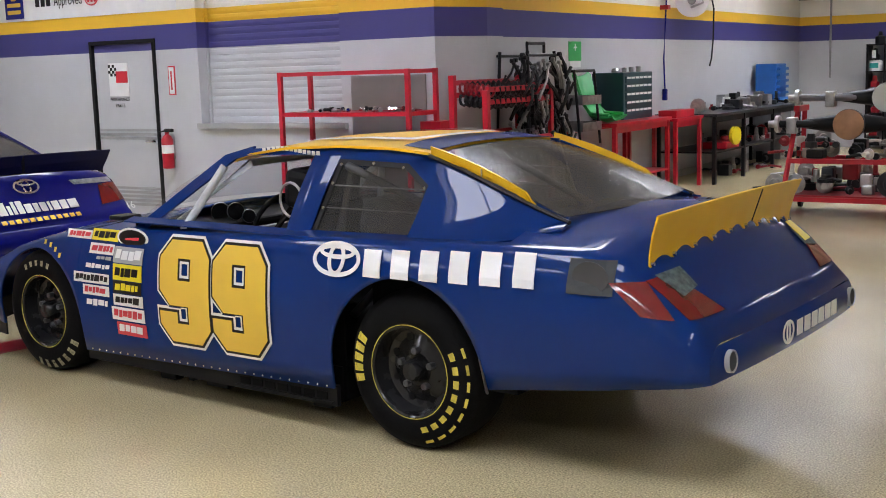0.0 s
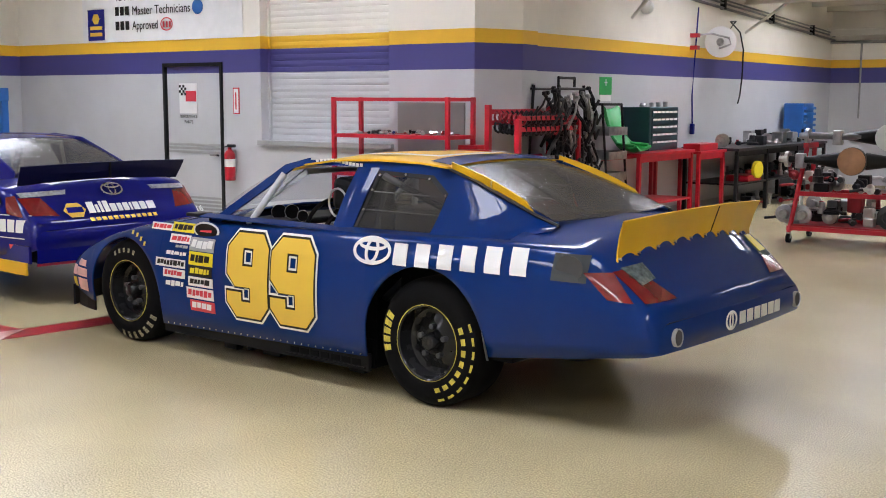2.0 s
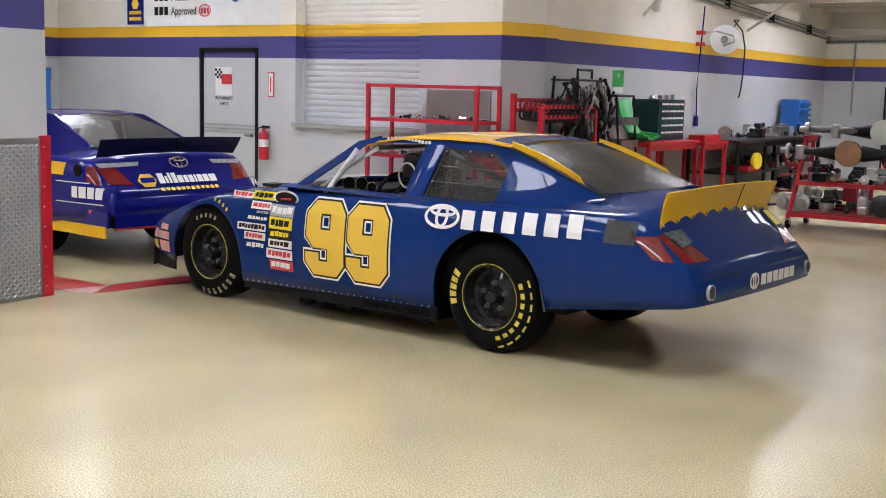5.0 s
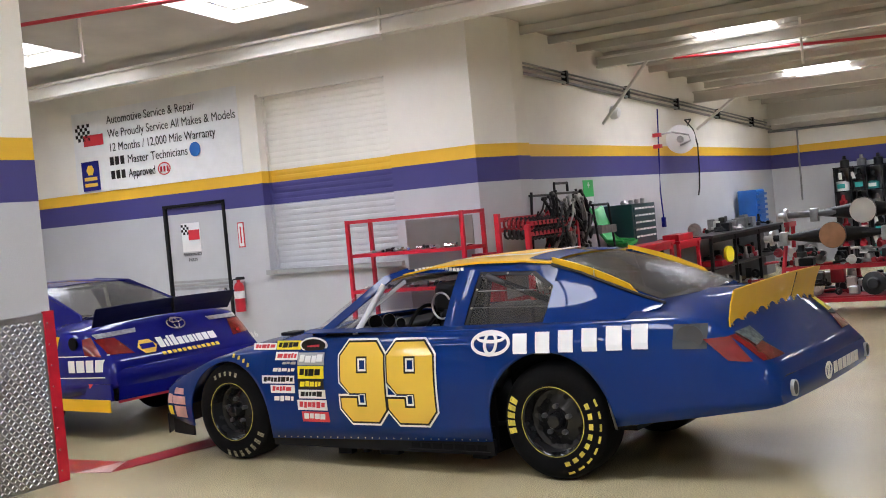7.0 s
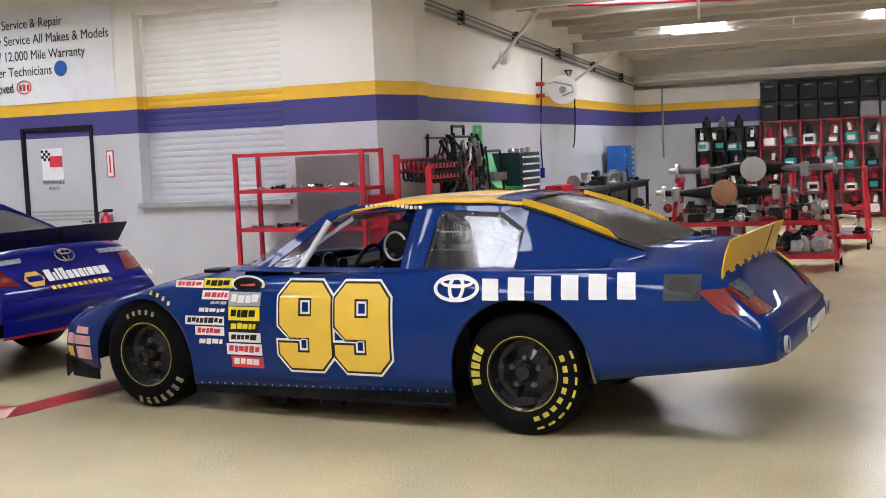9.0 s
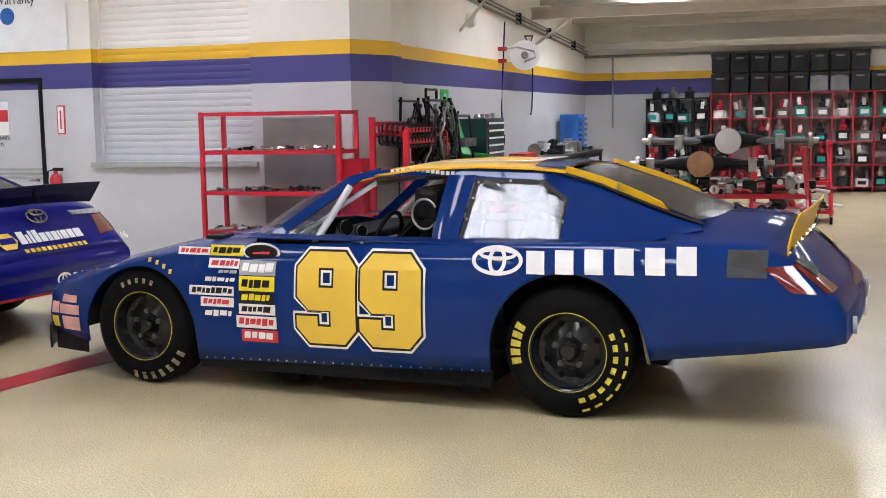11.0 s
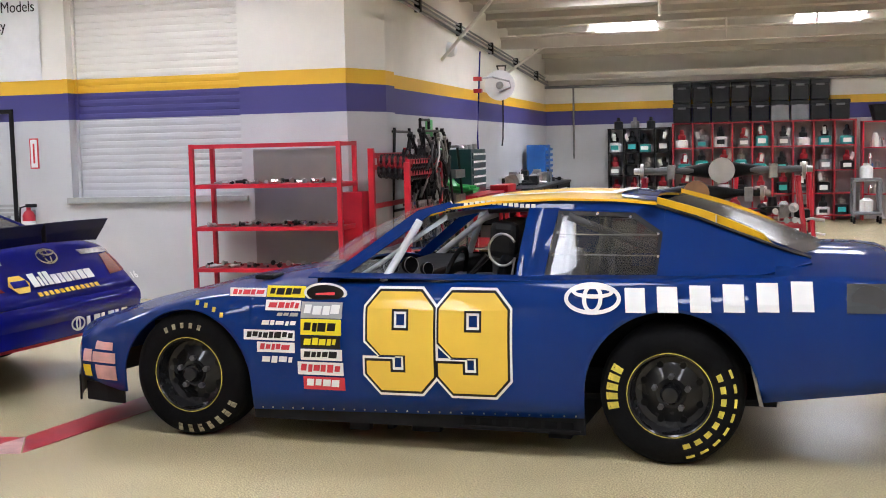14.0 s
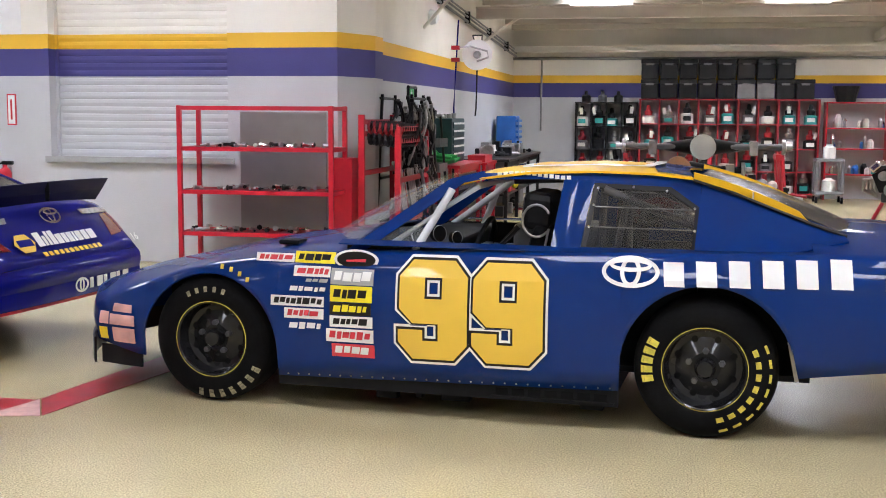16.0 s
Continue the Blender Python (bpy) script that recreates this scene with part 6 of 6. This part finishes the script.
# ---- carts with rear axles ----
def axle(name, m, disc, label, length=1.9):
    a = thing(name, m, label, "axle")
    part("axle_tube", R((-length / 2, 0, 0), (length / 2, 0, 0), 0.04, seg=12), BLACKTRIM if disc is CARD else BOXGREY, a)
    part("centre_housing", lathe(bmesh.new(), (0, 0.16, 0), (0, -1, 0), ((0, 0.08), (0.08, 0.13), (0.2, 0.158), (0.26, 0.158)), 24), BLACKTRIM, a, smooth=40)
    part("cover_disc", lathe(bmesh.new(), (0, -0.101, 0), (0, -1, 0), ((0, 0.155), (0.012, 0.155), (0.02, 0.135)), 28), disc, a, smooth=40)
    for s in (-1, 1):
        b = bmesh.new()
        lathe(b, (s * 0.19, 0.03, 0), (s, 0, 0), ((-0.06, 0.10), (0.3, 0.045)), 14)
        part("taper_tube", b, BLACKTRIM, a, smooth=40)
        part("hub_flange", lathe(bmesh.new(), (s * length / 2, 0, 0), (s, 0, 0), ((-0.02, 0.09), (0.02, 0.09), (0.03, 0.04), (0.1, 0.035)), 16), STEEL, a, smooth=35)
        part("spring_perch", B(s * 0.6 - 0.05, s * 0.6 + 0.05, -0.06, 0.06, -0.10, 0.07, bevel=0.01), STEEL, a)
    return a


def axle_cart(x, y, spread, deep, label):
    c = thing("axle_cart", pose(x, y, 0), label, "cart")
    for sx in (-1, 1):
        for sy in (-1, 1):
            part("leg", tube(bmesh.new(), [(sx * spread, sy * deep, 0.12), (sx * spread * 0.9, sy * deep * 0.35, 1.12)], 0.03, 6), RED, c)
            part("caster", lathe(bmesh.new(), (sx * spread - 0.02, sy * deep, 0.055), (1, 0, 0), ((0, 0.055), (0.04, 0.055)), 14), RUBBER, c)
            part("caster_fork", B(sx * spread - 0.026, sx * spread + 0.026, sy * deep - 0.015, sy * deep + 0.015, 0.055, 0.14), STEEL, c)
        part("end_rail", B(sx * spread - 0.03, sx * spread + 0.03, -deep, deep, 0.14, 0.20), RED, c)
        part("cradle", B(sx * spread * 0.9 - 0.03, sx * spread * 0.9 + 0.03, -deep * 0.5, deep * 0.5, 1.10, 1.16), RED, c)
    for z in (0.15, 0.55):
        k = 1 - 0.1 * (z / 1.12)
        for sy in (-1, 1):
            part("long_rail", B(-spread * k, spread * k, sy * deep * (1 - 0.65 * (z - 0.12)) - 0.025, sy * deep * (1 - 0.65 * (z - 0.12)) + 0.025, z, z + 0.05), RED, c)
    part("deck", B(-spread, spread, -deep, deep, 0.201, 0.22), SHELFRED, c)
    return c


def clutter(n, x0, x1, y0, y1, zs, seed, label):
    r2 = random.Random(seed)
    for i in range(n):
        x, y, z = r2.uniform(x0, x1), r2.uniform(y0, y1), r2.choice(zs)
        k = i % 4
        r, h = r2.uniform(0.035, 0.10), r2.uniform(0.06, 0.20)
        b = bmesh.new()
        a = r2.uniform(0, 6.28)
        if k == 0:
            lathe(b, (x, y - 0.03, z + r), (0.4 * math.cos(a), -1, 0), ((0, r), (0.02, r), (0.03, r * 0.5), (0.10, r * 0.45)), 16)
        elif k == 1:
            tube(b, [(x, y, z + 0.02), (x + 0.2 * math.cos(a), y + 0.1 * math.sin(a), z + 0.05), (x + 0.36 * math.cos(a), y + 0.16 * math.sin(a), z + 0.03)], 0.017, 7)
            lathe(b, (x, y, z + 0.03), (0, 1, 0), ((-0.03, 0.035), (0.03, 0.035)), 10)
        elif k == 2:
            lathe(b, (x, y, z), (0, 0, 1), ((0, r), (h * 0.4, r), (h * 0.45, r * 0.7), (h, r * 0.6)), 12)
        else:
            box(b, x - r, x + r, y - r, y + r, z, z + h, bevel=0.015)
        solo("drivetrain_part", b, r2.choice((STEEL, BLACKTRIM, BENCHTOP, BOXBLACK, BENCHTOP, STEEL, PAPER, SHELFRED)), label, "part", "", "drivetrain parts on carts")


axle_cart(0.15, 8.75, 1.0, 0.38, "red rolling cart carrying rear axles")
axle("rear_axle", pose(0.17, 8.72, 1.24), PAPER, "rear axle housing with a white round cover on a red cart", 1.9)
axle("rear_axle", pose(-0.12, 8.30, 0.98), CARD, "rear axle housing with a tan round cover on a red cart", 1.5)
solo("brake_drum", lathe(bmesh.new(), (0.28, 8.44, 0.362), (0, -1, 0), ((0, 0.14), (0.08, 0.14), (0.10, 0.08), (0.13, 0.06), (0.14, 0.03)), 24), BENCHTOP, "dark round brake drum on the cart", "brake drum", smooth=35)
clutter(120, -0.9, 1.15, 8.48, 9.02, (0.221, 0.35, 0.601, 0.72), 3, "greasy drivetrain part resting on the red cart")
for sx, px in ((-1, -0.95), (1, 0.95)):
    for k in range(2):
        solo("brake_rotor", lathe(bmesh.new(), (px - 0.22 * k * sx, 8.50, 0.327), (0.0, -1, 0.0), ((0, 0.105), (0.025, 0.105), (0.03, 0.06), (0.08, 0.05)), 22), STEEL, "bare steel brake rotor and hub on the cart", "brake rotor", "", "brake rotors")
axle_cart(0.85, 11.6, 0.55, 0.45, "red rolling engine stand on casters")
clutter(10, 0.5, 1.3, 11.3, 11.9, (0.221, 0.601), 9, "dark engine part on the red stand")
axle_cart(4.1, 8.5, 0.75, 0.42, "red rolling cart loaded with steel parts")
axle("rear_axle", pose(4.15, 8.5, 1.22), STEEL, "bare steel axle housing on a red cart", 1.5)
clutter(26, 3.55, 4.75, 8.2, 8.8, (0.221, 0.601, 0.851), 12, "steel drivetrain part on the red cart")
fr = thing("parts_rack", pose(3.86, 12.5, 0), "tall red steel rack with shelves", "rack")
for x in (-0.7, 0.7):
    for y in (-0.3, 0.3):
        part("post", B(x - 0.03, x + 0.03, y - 0.03, y + 0.03, 0, 2.0), RED, fr)
for z in (0.5, 1.52, 1.94):
    for y in (-0.3, 0.3):
        part("rail", B(-0.67, 0.67, y - 0.03, y + 0.03, z, z + 0.06), RED, fr)
    part("deck", B(-0.67, 0.67, -0.27, 0.27, z + 0.02, z + 0.04), SHELFRED, fr)
clutter(24, 3.3, 4.4, 12.3, 12.7, (0.541, 1.561), 21, "steel part lying on the red frame's shelf")
clutter(46, -3.3, -2.7, 12.5, 15.1, (0.446, 0.446, 0.002), 31, "dark greasy part stored under the workbench")
clutter(22, -3.3, -2.7, 12.3, 15.2, (0.961,), 33, "steel part lying on the workbench")


def engine(m, label):
    """A bare V8 on a rolling stand."""
    st_ = thing("engine_stand", m, "red rolling engine stand on casters", "stand")
    for sx in (-1, 1):
        part("base_rail", B(sx * 0.34 - 0.03, sx * 0.34 + 0.03, -0.42, 0.42, 0.10, 0.16), RED, st_)
        for sy in (-1, 1):
            part("caster", lathe(bmesh.new(), (sx * 0.34 - 0.02, sy * 0.38, 0.05), (1, 0, 0), ((0, 0.05), (0.04, 0.05)), 12), RUBBER, st_)
            part("upright", R((sx * 0.34, sy * 0.30, 0.16), (sx * 0.27, sy * 0.12, 0.555), 0.024), RED, st_)
    part("cross_rail", B(-0.31, 0.31, -0.03, 0.03, 0.10, 0.155), RED, st_)
    en = thing("engine", m @ pose(0, 0, 0.56), label, "engine")
    part("oil_pan", B(-0.30, 0.30, -0.14, 0.14, 0, 0.12, bevel=0.02), BENCHTOP, en)
    part("block", slab(bmesh.new(), [(-0.30, -0.16, 0.121), (-0.30, 0.16, 0.121), (-0.30, 0.26, 0.34), (-0.30, 0.10, 0.42), (-0.30, -0.10, 0.42), (-0.30, -0.26, 0.34)], (0.6, 0, 0)), BLACKTRIM, en)
    for sy in (-1, 1):
        part("valve_cover", box(bmesh.new(), -0.28, 0.28, -0.075, 0.075, 0, 0.10, bevel=0.025, m=pose(0, sy * 0.20, 0.40, -sy * 40)), CHROME, en, "bright valve cover")
        for k in range(4):
            x = -0.22 + 0.145 * k
            part("header_pipe", tube(bmesh.new(), [(x, sy * 0.27, 0.30), (x, sy * 0.38, 0.27), (x + 0.05, sy * 0.40, 0.14), (0.22, sy * 0.36, 0.04)], 0.021, 7), STEEL, en, smooth=60)
    part("intake", B(-0.22, 0.22, -0.09, 0.09, 0.421, 0.50, bevel=0.02), STEEL, en)
    part("carburettor", B(-0.09, 0.09, -0.08, 0.08, 0.501, 0.60, bevel=0.015), STEEL, en)
    part("air_cleaner", lathe(bmesh.new(), (0, 0, 0.60), (0, 0, 1), ((0, 0.08), (0.01, 0.17), (0.06, 0.17), (0.07, 0.10)), 24), PAPER, en, smooth=40)
    for y, z, r in ((0, 0.16, 0.085), (0.10, 0.33, 0.06), (-0.13, 0.36, 0.05)):
        part("pulley", lathe(bmesh.new(), (-0.305, y, z), (-1, 0, 0), ((0, r * 0.5), (0.03, r * 0.5), (0.03, r), (0.06, r), (0.065, r * 0.4)), 20), STEEL, en, smooth=40)


engine(pose(2.62, 9.55, 0, 0, 0, 62), "greasy dark engine with bright covers on a stand")
engine(pose(3.25, 10.6, 0, 0, 0, 30), "dark engine with steel headers on a stand")
